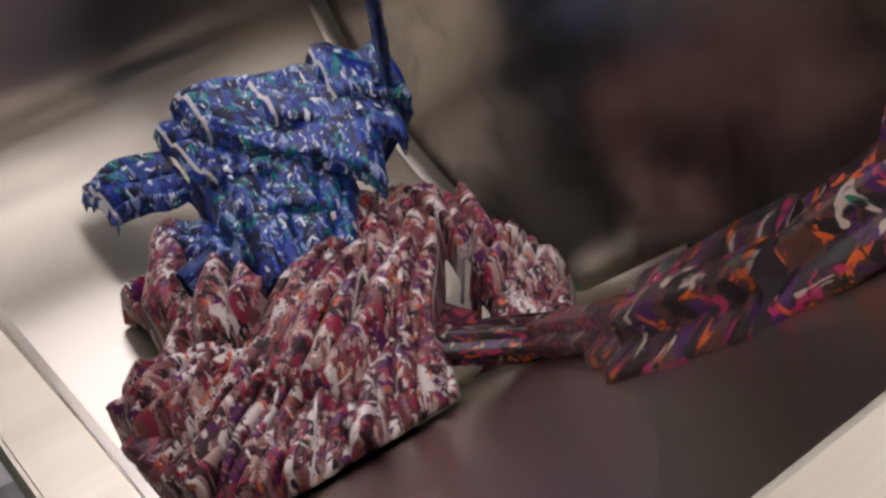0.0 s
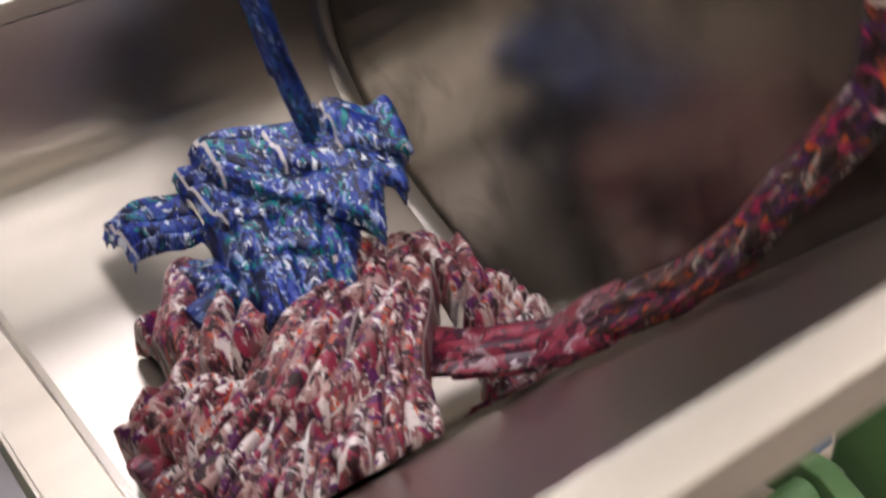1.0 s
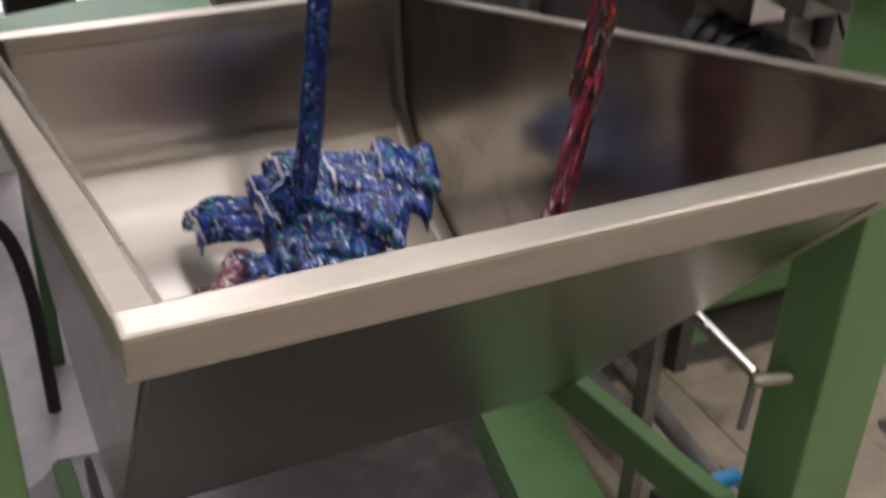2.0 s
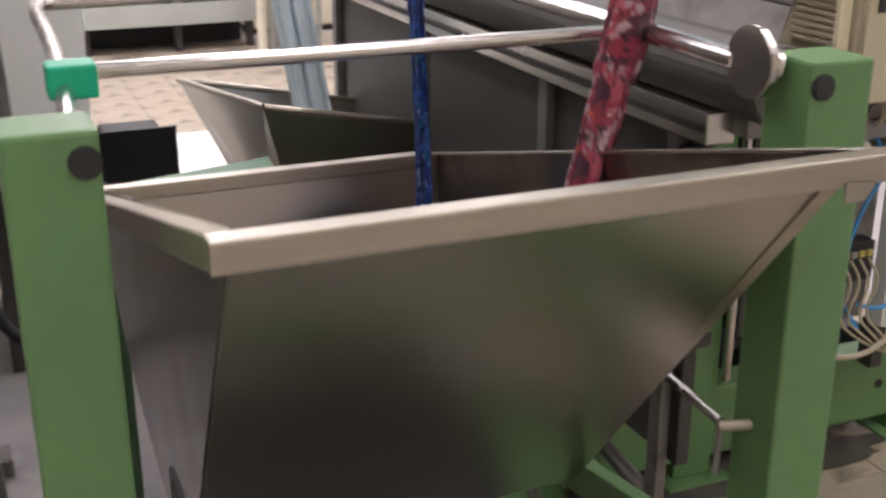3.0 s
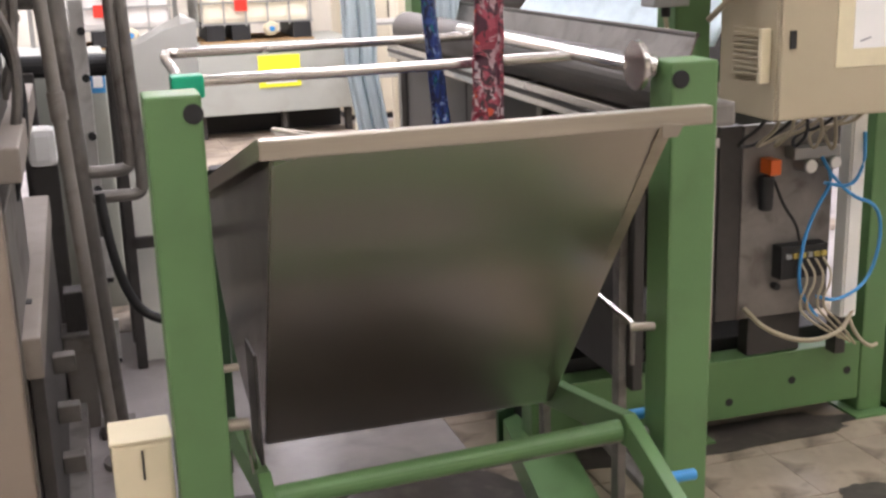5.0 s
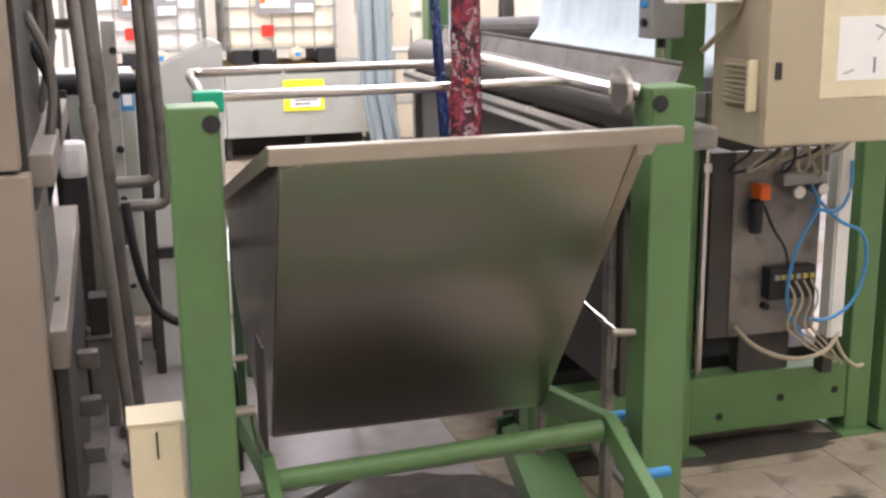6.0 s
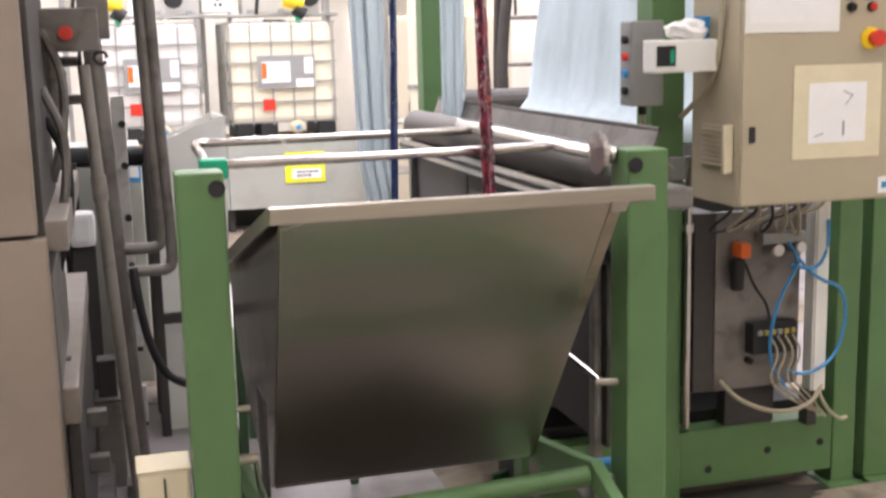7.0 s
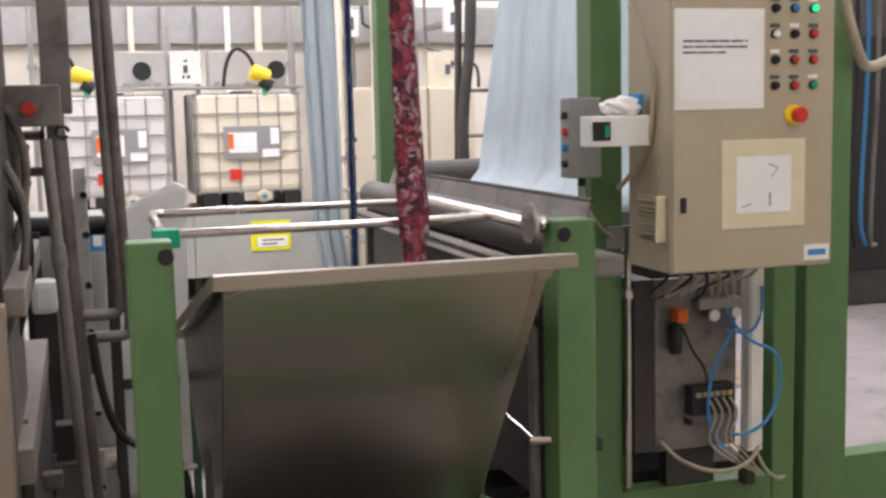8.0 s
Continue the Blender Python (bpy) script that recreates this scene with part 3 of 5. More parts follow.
def pneumatic_panel():
    p = thing("pneumatic_panel", "grey steel panel carrying gauges, valves and blue air hoses", "panel")
    part("plate", box(1.78, 2.115, 1.055, 1.075, 0.42, 1.06, 0.004), DULL, p)
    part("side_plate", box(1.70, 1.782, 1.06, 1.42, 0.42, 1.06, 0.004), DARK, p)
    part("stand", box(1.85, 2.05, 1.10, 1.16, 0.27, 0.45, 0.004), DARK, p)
    for x, z, r in ((1.985, 0.925, 0.024), (2.075, 0.93, 0.022)):
        g = part("gauge", rod((x, 1.055, z), (x, 0.99, z), r, 20, None, None, 0.002), GREY_BOX, p)
        part("dial", rod((x, 0.990, z), (x, 0.985, z), r * 0.85, 20), PAPER, g, "white gauge dial")
    part("regulator", box(1.93, 2.10, 1.0, 1.055, 0.945, 0.985, 0.004), GREY_BOX, p)
    part("filter_head", box(1.84, 1.88, 0.99, 1.055, 0.905, 0.955, 0.006), ORANGE, p, "orange valve knob")
    part("filter_bowl", rod((1.845, 1.02, 0.90), (1.845, 1.02, 0.79), 0.026, 16, None, 0.022, 0.004), BLACK, p)
    v = part("valve_block", box(1.90, 2.075, 1.0, 1.055, 0.555, 0.665, 0.004), BLACK, p)
    for k in range(6):
        part("terminal", box(1.915 + k * 0.026, 1.933 + k * 0.026, 0.99, 1.0, 0.625, 0.642, 0.002), YELLOW_DULL if k % 3 else GREY_BOX, v)
    part("fitting", rod((1.91, 1.055, 0.525), (1.91, 1.03, 0.525), 0.012, 12), BLACK, p)
    rng = random.Random(4)
    for k in range(4):
        x = 1.96 + 0.03 * k
        pts = [(x, 0.99, 0.62), (x + 0.03, 0.97, 0.56), (x - 0.01 + rng.uniform(-0.02, 0.02), 0.965, 0.47), (x + 0.06, 0.97, 0.40), (2.14 + 0.02 * k, 1.0, 0.33 - 0.01 * k)]
        part("control_cable", path_tube(pts, 0.0042, 8), CABLE, p)
    for k, pts in enumerate(([(2.03, 1.0, 0.95), (2.06, 0.97, 0.88), (1.99, 0.97, 0.78), (1.95, 0.97, 0.66), (1.96, 0.99, 0.52), (2.02, 0.97, 0.43)],
                             [(2.06, 1.0, 0.90), (2.12, 0.96, 0.82), (2.24, 0.98, 0.78), (2.27, 0.99, 0.66), (2.22, 0.98, 0.52), (2.10, 0.97, 0.47), (2.03, 0.99, 0.49)],
                             [(2.18, 0.99, 1.02), (2.17, 0.97, 0.92), (2.12, 0.96, 0.85), (2.03, 0.98, 0.87)])):
        part("air_hose", path_tube(pts, 0.006, 8), BLUE, p, "thin blue air hose")
    part("black_cable", path_tube([(1.88, 1.03, 0.88), (1.90, 1.0, 0.80), (1.95, 1.0, 0.74), (1.97, 1.01, 0.68)], 0.005, 6), BLACK, p)
    c = thing("cable_duct", "white plastic cable duct standing beside the panel", "duct")
    part("channel", box(2.135, 2.195, 1.0, 1.055, 0.40, 1.10, 0.003), WHITE, c)
    part("lid", box(2.142, 2.188, 0.994, 1.0, 0.402, 1.098, 0.002), WHITE, c)
    part("foot", box(2.145, 2.185, 1.03, 1.085, 0.26, 0.40, 0.003), DARK, c)
    b = thing("cable_bundle", "drooping bundle of pale cables under the cabinet", "cable")
    for k in range(6):
        x0 = 1.74 + 0.05 * k
        pts = [(x0, 0.9, 1.137), (x0 + 0.02, 0.90, 1.09 - 0.012 * k), (x0 - 0.06 + 0.02 * k, 0.95, 1.02 - 0.01 * k), (x0 + 0.03, 1.0, 1.0 + 0.01 * k), (x0 + 0.12, 0.95, 1.06), (x0 + 0.14, 0.9, 1.137)]
        part("cable", path_tube(pts, 0.0055, 8), CABLE if k % 3 else BLACK, b)
    f = thing("floor_cable", "pale thick cable sagging from the panel to the duct", "cable")
    part("cord", path_tube([(1.80, 1.05, 0.46), (1.84, 0.98, 0.40), (1.98, 0.96, 0.345), (2.12, 0.97, 0.36), (2.18, 1.0, 0.42)], 0.008, 8), CABLE, f)
    part("tail", path_tube([(2.17, 1.02, 0.42), (2.20, 1.0, 0.33), (2.26, 1.0, 0.28), (2.31, 1.03, 0.275)], 0.007, 8), CABLE, f)
    g = thing("red_hose_coil", "red coiled hose hanging beside the panel", "hose")
    bm = bmesh.new()
    for k in range(7):
        path_tube([(1.66 + 0.02 * math.cos(a), 1.28 + 0.02 * math.sin(a), 0.70 + 0.03 * k + 0.004 * a) for a in [i * 0.7 for i in range(10)]], 0.006, 6, bm, 0)
    part("coil", bm, RED, g)
    part("hook", rod((1.66, 1.2, 0.93), (1.66, 1.3, 0.93), 0.006, 8), DARK, g)


control_cabinet()
columns()
junction_box()
pneumatic_panel()


# ---------------------------------------------------------------- drying side behind the right post
def side_machine():
    b = thing("steel_roller_bed", "long dull steel roller housing running along the machine side", "machine")
    part("housing", box(1.10, 1.30, 0.32, 2.55, 1.20, 1.26, 0.010), DULL, b)
    part("roller", rod((1.105, 0.24, 1.305), (1.105, 2.50, 1.305), 0.066, 32, None, None, 0.004), STEEL, b, "worn steel roller")
    part("roller_shaft", rod((1.105, 0.15, 1.305), (1.105, 0.24, 1.305), 0.022, 16, None, None, 0.002), DULL, b)
    part("back_guard", plate([(1.205, 0.40, 1.335), (1.205, 2.60, 1.335), (1.235, 2.60, 1.412), (1.235, 0.40, 1.412)], 0.006), DULL, b, "inclined dull steel guard sheet")
    part("guard_lip", rod((1.235, 0.40, 1.412), (1.235, 2.60, 1.412), 0.007, 8), STEEL, b)
    part("profile_rail", box(1.045, 1.105, 0.36, 2.6, 1.185, 1.245, 0.004), TUBE, b, "slotted aluminium profile")
    part("profile_slot", box(1.040, 1.046, 0.37, 2.59, 1.208, 1.222, 0.001), DARK, b)
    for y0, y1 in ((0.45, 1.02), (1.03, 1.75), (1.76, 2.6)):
        part("side_panel", box(1.10, 1.13, y0, y1, 0.50, 1.185, 0.004), DARK, b, "dark side panel")
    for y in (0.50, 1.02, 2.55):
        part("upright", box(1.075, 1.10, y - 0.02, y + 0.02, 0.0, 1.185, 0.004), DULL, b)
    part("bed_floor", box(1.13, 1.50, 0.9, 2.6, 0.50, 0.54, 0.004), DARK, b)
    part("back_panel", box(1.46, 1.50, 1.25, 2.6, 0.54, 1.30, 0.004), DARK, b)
    k = thing("dye_machine", "dark machine body added to fill the shade between the green columns", "machine")
    # dark bulk added to fill the shade between the columns
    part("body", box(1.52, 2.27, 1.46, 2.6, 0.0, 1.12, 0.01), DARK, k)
    # black box standing in for the shadow behind and below the base beam
    part("shade_block", box(1.10, 2.28, 1.215, 1.44, 0.0, 0.30, 0.006), BLACK, k, "black box added for the shade behind the base beam")
    for x, z in ((1.56, 0.62), (1.62, 0.50), (1.60, 0.40)):
        part("pipe", rod((x - 0.35, 1.75, z + 0.10), (x + 0.55, 1.30, z - 0.10), 0.014, 10), DULL, k)
    m = thing("black_motor", "black gear motor fixed under the roller", "motor")
    part("casing", rod((1.10, 0.52, 1.10), (1.10, 0.30, 1.10), 0.052, 20, None, None, 0.008), BLACK, m)
    part("end_cap", rod((1.10, 0.30, 1.10), (1.10, 0.26, 1.10), 0.036, 18, None, None, 0.008), BLACK, m)
    for k in range(5):
        part("cooling_fin", rod((1.10, 0.34 + 0.035 * k, 1.10), (1.10, 0.346 + 0.035 * k, 1.10), 0.060, 20), BLACK, m)
    r = thing("floor_rail", "grey steel rails lying on the floor under the machine", "rail")
    for x in (1.22, 1.30):
        part("bar", rod((x, -0.05 + 0.4, 0.12), (x + 0.02, 2.4, 0.30), 0.022, 12), DULL, r)
    part("block", box(1.18, 1.36, 0.45, 0.55, 0.0, 0.11, 0.005), DARK, r)
    part("rear_block", box(1.18, 1.38, 2.3, 2.4, 0.0, 0.29, 0.005), DARK, r)
    v = thing("pin_lever", "small steel pin and bent lever on the post", "lever")
    part("pin", rod((0.957, 0.06, 0.822), (0.905, 0.075, 0.822), 0.010, 14, None, None, 0.002), RIM, v)
    part("rod", rod((0.918, 0.085, 0.822), (0.912, 0.38, 0.85), 0.008, 10), TUBE, v)
    part("drop", rod((0.915, 0.08, 0.822), (0.915, 0.085, 0.73), 0.006, 8), DULL, v)
    w = thing("pin_lever", "small steel pin and bent lever beside the trough", "lever")
    part("pin", rod((0.017, 0.05, 0.74), (0.062, 0.05, 0.74), 0.012, 14, None, None, 0.002), RIM, w)
    part("rod", rod((0.055, 0.055, 0.74), (0.075, 0.12, 0.60), 0.007, 10), TUBE, w)
    part("upper_pin", rod((0.017, 0.05, 0.86), (0.05, 0.05, 0.86), 0.008, 14, None, None, 0.002), RIM, w)


def lower_parts():
    for name, x, y, z in (("cap", 0.972, -0.065, 0.520), ("cap", 0.948, 0.125, 0.590)):
        c = thing("blue_hose_end", "short bright blue plastic pipe end on the arm", "pipe end", "blue pipe ends")
        part("tube", rod((x - 0.055, y, z), (x + 0.022, y, z), 0.0125, 16, None, None, 0.002), BLUE, c)
    s = thing("pivot_shaft", "rusty steel pivot shaft through the green arms", "shaft")
    part("bar", rod((0.017, 0.07, 0.545), (0.957, 0.09, 0.560), 0.013, 14), DULL, s)
    f = thing("floor_frame", "green steel channel lying under the trough", "frame")
    part("channel", plate([(0.905, 0.50, 0.05), (1.06, 0.42, 0.05), (1.235, 1.36, 0.05), (1.04, 1.27, 0.05)], 0.10), GREEN, f)
    part("cross_web", plate([(1.03, 1.29, 0.06), (1.24, 1.39, 0.06), (1.24, 1.41, 0.06), (1.03, 1.31, 0.06)], 0.12), GREEN_DARK, f)
    b = thing("bent_bar", "dark bent steel bar under the trough", "bar")
    part("rod", path_tube([(0.13, 0.14, 0.47), (0.17, 0.20, 0.43), (0.30, 0.25, 0.46)], 0.012, 8), DARK, b)
    part("leg", rod((0.135, 0.145, 0.47), (0.135, 0.145, 0.0), 0.012, 10), DARK, b)
    k = thing("trough_bracket", "small steel hinge bracket at the trough end", "bracket")
    part("plate", box(0.085, 0.093, 0.10, 0.22, 0.62, 0.86, 0.003), DARK, k)
    c = thing("cream_box", "cream plastic switch box standing beside the post", "box")
    part("case", box(-0.205, -0.092, 0.04, 0.15, 0.0, 0.735, 0.008), CREAM, c)
    part("slot", box(-0.150, -0.146, 0.034, 0.044, 0.66, 0.72, 0.001), BLACK, c)
    part("lid", box(-0.208, -0.089, 0.037, 0.153, 0.735, 0.742, 0.003), CREAM, c)


side_machine()
lower_parts()


# ---------------------------------------------------------------- second trough, tubs and hanging cloth
def second_trough():
    t = thing("rear_trough", "dull stainless hopper standing behind the first trough", "trough")
    a, b, c, d = [Vector(p) for p in ((0.645, 1.84, 0.972), (1.367, 1.877, 0.824), (1.235, 2.44, 0.800), (0.515, 2.40, 0.950))]
    lo = [Vector(p) for p in ((0.80, 1.98, 0.42), (1.20, 2.0, 0.36), (1.15, 2.28, 0.36), (0.76, 2.26, 0.42))]
    for q in ((a, b, lo[1], lo[0]), (b, c, lo[2], lo[1]), (c, d, lo[3], lo[2]), (d, a, lo[0], lo[3])):
        part("wall", plate(q, 0.005), TROUGH, t)
    part("bottom", plate(lo, 0.005), TROUGH, t)
    for p, q in ((a, b), (b, c), (c, d), (d, a)):
        part("rim", rod(p, q, 0.010, 8), RIM, t)
    for p in lo[:2] + lo[2:]:
        part("leg", rod((p.x, p.y, p.z), (p.x, p.y, 0), 0.016, 10), DULL, t)


def tubs():
    w = thing("white_bin", "tall white plastic bin with a torn uneven upper edge", "bin")
    for n, pts in (("front_wall", [(-0.05, 2.60, 0.0), (0.235, 2.60, 0.0), (0.27, 2.60, 1.37), (0.16, 2.60, 1.345), (0.03, 2.60, 1.29), (-0.065, 2.60, 1.27)]),
                   ("right_wall", [(0.235, 2.60, 0.0), (0.235, 3.25, 0.0), (0.27, 3.25, 1.36), (0.27, 2.60, 1.37)]),
                   ("left_wall", [(-0.05, 2.60, 0.0), (-0.05, 3.25, 0.0), (-0.065, 3.25, 1.20), (-0.065, 2.60, 1.27)]),
                   ("rear_wall", [(-0.05, 3.25, 0.0), (0.235, 3.25, 0.0), (0.27, 3.25, 1.36), (-0.065, 3.25, 1.20)])):
        part(n, plate(pts, 0.008), WHITE, w)
    part("base", box(-0.05, 0.235, 2.60, 3.25, 0.0, 0.02, 0.002), WHITE, w)
    t = thing("white_tub", "low white plastic tub standing on the tiled floor", "tub")
    part("body", box(0.30, 0.98, 3.2, 4.25, 0.02, 0.28, 0.02), WHITE, t)
    part("rim", box(0.28, 1.0, 3.18, 4.27, 0.28, 0.305, 0.008), WHITE, t)
    part("base", box(0.36, 0.92, 3.3, 4.15, 0.0, 0.02, 0.004), WHITE, t)
    k = thing("black_box", "matt black box on a green stand behind the trough", "box")
    part("case", plate([(0.245, 2.30, 0.83), (0.445, 2.12, 0.875), (0.445, 2.12, 0.70), (0.245, 2.30, 0.68)], 0.02), BLACK, k)
    part("body", box(0.26, 0.44, 2.32, 2.46, 0.55, 0.82, 0.01), BLACK, k)
    part("stand", box(0.28, 0.42, 2.34, 2.44, 0.0, 0.55, 0.006), GREEN_DARK, k)
    g = thing("green_chute", "dark green slanted sheet chute behind the trough", "chute")
    part("sheet", plate([(0.16, 1.32, 0.80), (0.16, 1.60, 0.86), (0.62, 1.72, 0.86), (0.62, 1.30, 0.78)], 0.01), GREEN_DARK, g)
    for x, y, z in ((0.18, 1.58, 0.85), (0.60, 1.69, 0.855)):
        part("leg", box(x - 0.015, x + 0.015, y - 0.015, y + 0.015, 0.0, z, 0.003), GREEN_DARK, g)


def hanging_cloth(label, rows, mat_, waves, amp, n=40, name="hanging_cloth"):
    """A hanging sheet of cloth with vertical folds; rows go from top to bottom: (z, x0, x1, y0, y1)."""
    t = thing(name, label, "cloth", "hanging cloth")
    bm = bmesh.new()
    grid = []
    for z, x0, x1, y0, y1 in rows:
        line = []
        for k in range(n + 1):
            s = k / n
            w = amp * (math.sin(s * waves * 6.283 + 0.6 * z) + 0.5 * math.sin(s * waves * 2.3 * 6.283 + 1.9 * z + 1.0)) * (0.55 + 0.45 * noise.noise((s * 5, z * 0.8, waves)))
            line.append(bm.verts.new((x0 + (x1 - x0) * s + 0.25 * w, y0 + (y1 - y0) * s + w, z)))
        grid.append(line)
    for a, b in zip(grid, grid[1:]):
        for k in range(n):
            bm.faces.new((a[k], a[k + 1], b[k + 1], b[k]))
    ob = part("sheet", bm, mat_, t, "", True)
    ob.modifiers.new("thickness", "SOLIDIFY").thickness = 0.003
    return t


def steps(a, b, n):
    return [tuple(p + (q - p) * k / n for p, q in zip(a, b)) for k in range(n + 1)]


second_trough()
tubs()
hanging_cloth("pale blue white strip of wet cloth hanging into the hopper", steps((4.45, 0.66, 0.84, 2.10, 2.14), (1.3, 0.745, 0.885, 2.10, 2.14), 14) + steps((1.2, 0.75, 0.88, 2.10, 2.14), (0.55, 0.86, 0.98, 2.12, 2.14), 5), SILK, 2.5, 0.022, 28)
hanging_cloth("narrow pale blue strip of wet cloth hanging into the hopper", steps((4.45, 1.12, 1.27, 2.18, 2.20), (0.6, 1.13, 1.22, 2.18, 2.20), 18), SILK, 2.0, 0.018, 24)
hanging_cloth("wide pale blue sheet of cloth running down onto the roller", steps((4.45, 2.03, 2.28, 2.42, 2.10), (1.42, 1.535, 2.10, 2.25, 1.60), 16) + [(1.34, 1.45, 2.0, 2.2, 1.55), (1.26, 1.40, 1.94, 2.15, 1.52)], SILK, 5.0, 0.012, 60)


# ---------------------------------------------------------------- left machine and pipes
def left_side():
    p = thing("steel_pipe", "tall grey steel pipe standing on the floor", "pipe", "steam pipes")
    part("tube", rod((-0.172, 1.6, 0.02), (-0.247, 1.6, 1.70), 0.031, 20), DULL, p)
    part("sleeve", rod((-0.230, 1.6, 1.30), (-0.243, 1.6, 1.62), 0.034, 20), DULL, p)
    part("flange", rod((-0.172, 1.6, 0.0), (-0.172, 1.6, 0.02), 0.07, 20), DULL, p)
    for z, x in ((0.985, -0.062), (0.905, -0.030)):
        part("branch", path_tube([(-0.20, 1.6, z), (x - 0.07, 1.6, z), (x - 0.02, 1.6, z), (x, 1.6, z + 0.02), (x, 1.6, z + 0.09), (x - 0.022, 1.6, 1.6), (x - 0.05, 1.6, 3.4)], 0.020, 12, None, 2), DULL, p)
    p = thing("steel_pipe", "thin pale grey steel pipe leaning before the dark pipe", "pipe", "steam pipes")
    part("tube", rod((-0.188, 1.25, 0.0), (-0.272, 1.25, 1.62), 0.019, 16), GREY_DUSTY, p)
    part("coupling", rod((-0.2495, 1.25, 1.20), (-0.254, 1.25, 1.28), 0.024, 16), GREY_DUSTY, p)
    part("foot", rod((-0.188, 1.25, 0.0), (-0.1885, 1.25, 0.012), 0.045, 16), DULL, p)
    v = thing("valve_cluster", "soiled steel valves and flanges on a short pipe", "valve")
    part("header", rod((-0.375, 1.45, 1.42), (-0.375, 1.45, 1.78), 0.026, 14), DULL, v)
    for z in (1.46, 1.58, 1.70):
        part("flange", rod((-0.375, 1.45, z), (-0.375, 1.45, z + 0.022), 0.046, 16, None, None, 0.003), DUSTY, v)
        part("stub", rod((-0.375, 1.45, z + 0.05), (-0.290, 1.43, z + 0.05), 0.016, 12), DULL, v)
        part("handwheel", rod((-0.290, 1.43, z + 0.05), (-0.278, 1.43, z + 0.05), 0.034, 14, None, None, 0.003), DARK, v)
    part("bracket", box(-0.62, -0.36, 1.44, 1.47, 1.62, 1.66, 0.003), DARK, v)
    t = thing("tool_crate", "small grey steel boxes stacked on the wet floor", "box")
    part("case", box(-0.335, -0.235, 1.95, 2.10, 0.0, 0.34, 0.008), GREY_DUSTY, t)
    part("lid", box(-0.340, -0.230, 1.945, 2.105, 0.34, 0.355, 0.004), DULL, t)
    part("upper_case", box(-0.320, -0.250, 1.98, 2.08, 0.355, 0.50, 0.006), DARK, t)
    q = thing("slotted_support", "pale slotted steel support beside the pipe", "support")
    part("strip", box(-0.200, -0.152, 1.86, 1.89, 0.87, 1.50, 0.004), PALE_STEEL, q, "pale perforated upper plate")
    part("lower_strip", box(-0.195, -0.165, 1.865, 1.885, 0.05, 0.87, 0.004), DARK, q)
    part("foot", box(-0.24, -0.12, 1.82, 1.92, 0.0, 0.05, 0.004), DULL, q)
    for z in (1.40, 1.25, 1.06, 0.88):
        part("peg", rod((-0.165, 1.862, z), (-0.165, 1.835, z), 0.013, 12), BLACK, q)
    for z in (0.575, 0.285):
        part("cleat", box(-0.192, -0.145, 1.845, 1.865, z, z + 0.14, 0.004), PALE_STEEL, q)
        part("cleat_foot", box(-0.190, -0.146, 1.843, 1.864, z - 0.016, z, 0.002), BLACK, q)
    h = thing("black_hose", "thick black hose bending down to the floor", "hose")
    part("tube", path_tube([(-0.165, 1.53, 0.93), (-0.150, 1.5, 0.78), (-0.127, 1.5, 0.66), (-0.085, 1.5, 0.56), (-0.02, 1.48, 0.52), (0.10, 1.45, 0.50), (0.14, 1.40, 0.35), (0.14, 1.38, 0.015)], 0.015, 12), BLACK, h)
    s = thing("brown_post", "dark brown steel angle post behind the pipes", "post")
    part("angle", box(-0.080, -0.040, 2.50, 2.54, 0.0, 1.30, 0.004), DARK, s)
    part("cross_bar", box(-0.058, 0.2, 2.50, 2.53, 0.50, 0.545, 0.004), DARK, s)
    # large beige machine at the aisle
    m = thing("stenter_frame", "large beige and dark grey machine frame along the aisle", "machine")
    part("lower_panel", box(-1.3, -0.38, 0.5, 0.56, 0.05, 1.205, 0.006), BEIGE_DULL, m)
    part("upper_panel", box(-1.3, -0.40, 0.5, 0.56, 1.215, 1.80, 0.006), BEIGE_DULL, m)
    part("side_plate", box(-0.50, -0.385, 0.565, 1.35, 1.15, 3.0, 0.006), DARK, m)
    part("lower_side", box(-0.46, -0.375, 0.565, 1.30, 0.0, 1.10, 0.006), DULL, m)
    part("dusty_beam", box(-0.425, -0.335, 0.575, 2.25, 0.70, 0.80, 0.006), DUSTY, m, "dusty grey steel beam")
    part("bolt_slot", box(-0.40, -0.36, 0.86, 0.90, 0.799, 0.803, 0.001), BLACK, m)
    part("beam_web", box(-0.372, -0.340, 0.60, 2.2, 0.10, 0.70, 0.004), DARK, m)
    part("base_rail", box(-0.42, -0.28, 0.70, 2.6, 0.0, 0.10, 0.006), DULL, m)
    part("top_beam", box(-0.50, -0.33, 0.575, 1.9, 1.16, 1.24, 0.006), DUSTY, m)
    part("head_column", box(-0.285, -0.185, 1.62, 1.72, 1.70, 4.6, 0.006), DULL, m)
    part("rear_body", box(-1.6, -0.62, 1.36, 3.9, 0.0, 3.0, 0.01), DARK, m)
    part("cap_box", box(-0.47, -0.22, 1.20, 1.36, 1.66, 1.79, 0.006), DULL, m, "grey steel box with a red lamp")
    part("red_lamp", rod((-0.315, 1.20, 1.715), (-0.315, 1.175, 1.715), 0.022, 14, None, None, 0.004), RED, m)
    part("ring_bolt", path_tube([(-0.22 + 0.02 * math.cos(a), 1.28, 1.64 + 0.02 * math.sin(a)) for a in [k * 0.8 for k in range(8)]], 0.006, 6, None, 0), DARK, m)
    rng = random.Random(7)
    for k in range(3):
        y, z = 0.95 + 0.12 * k, 1.15 + rng.uniform(0, 0.5)
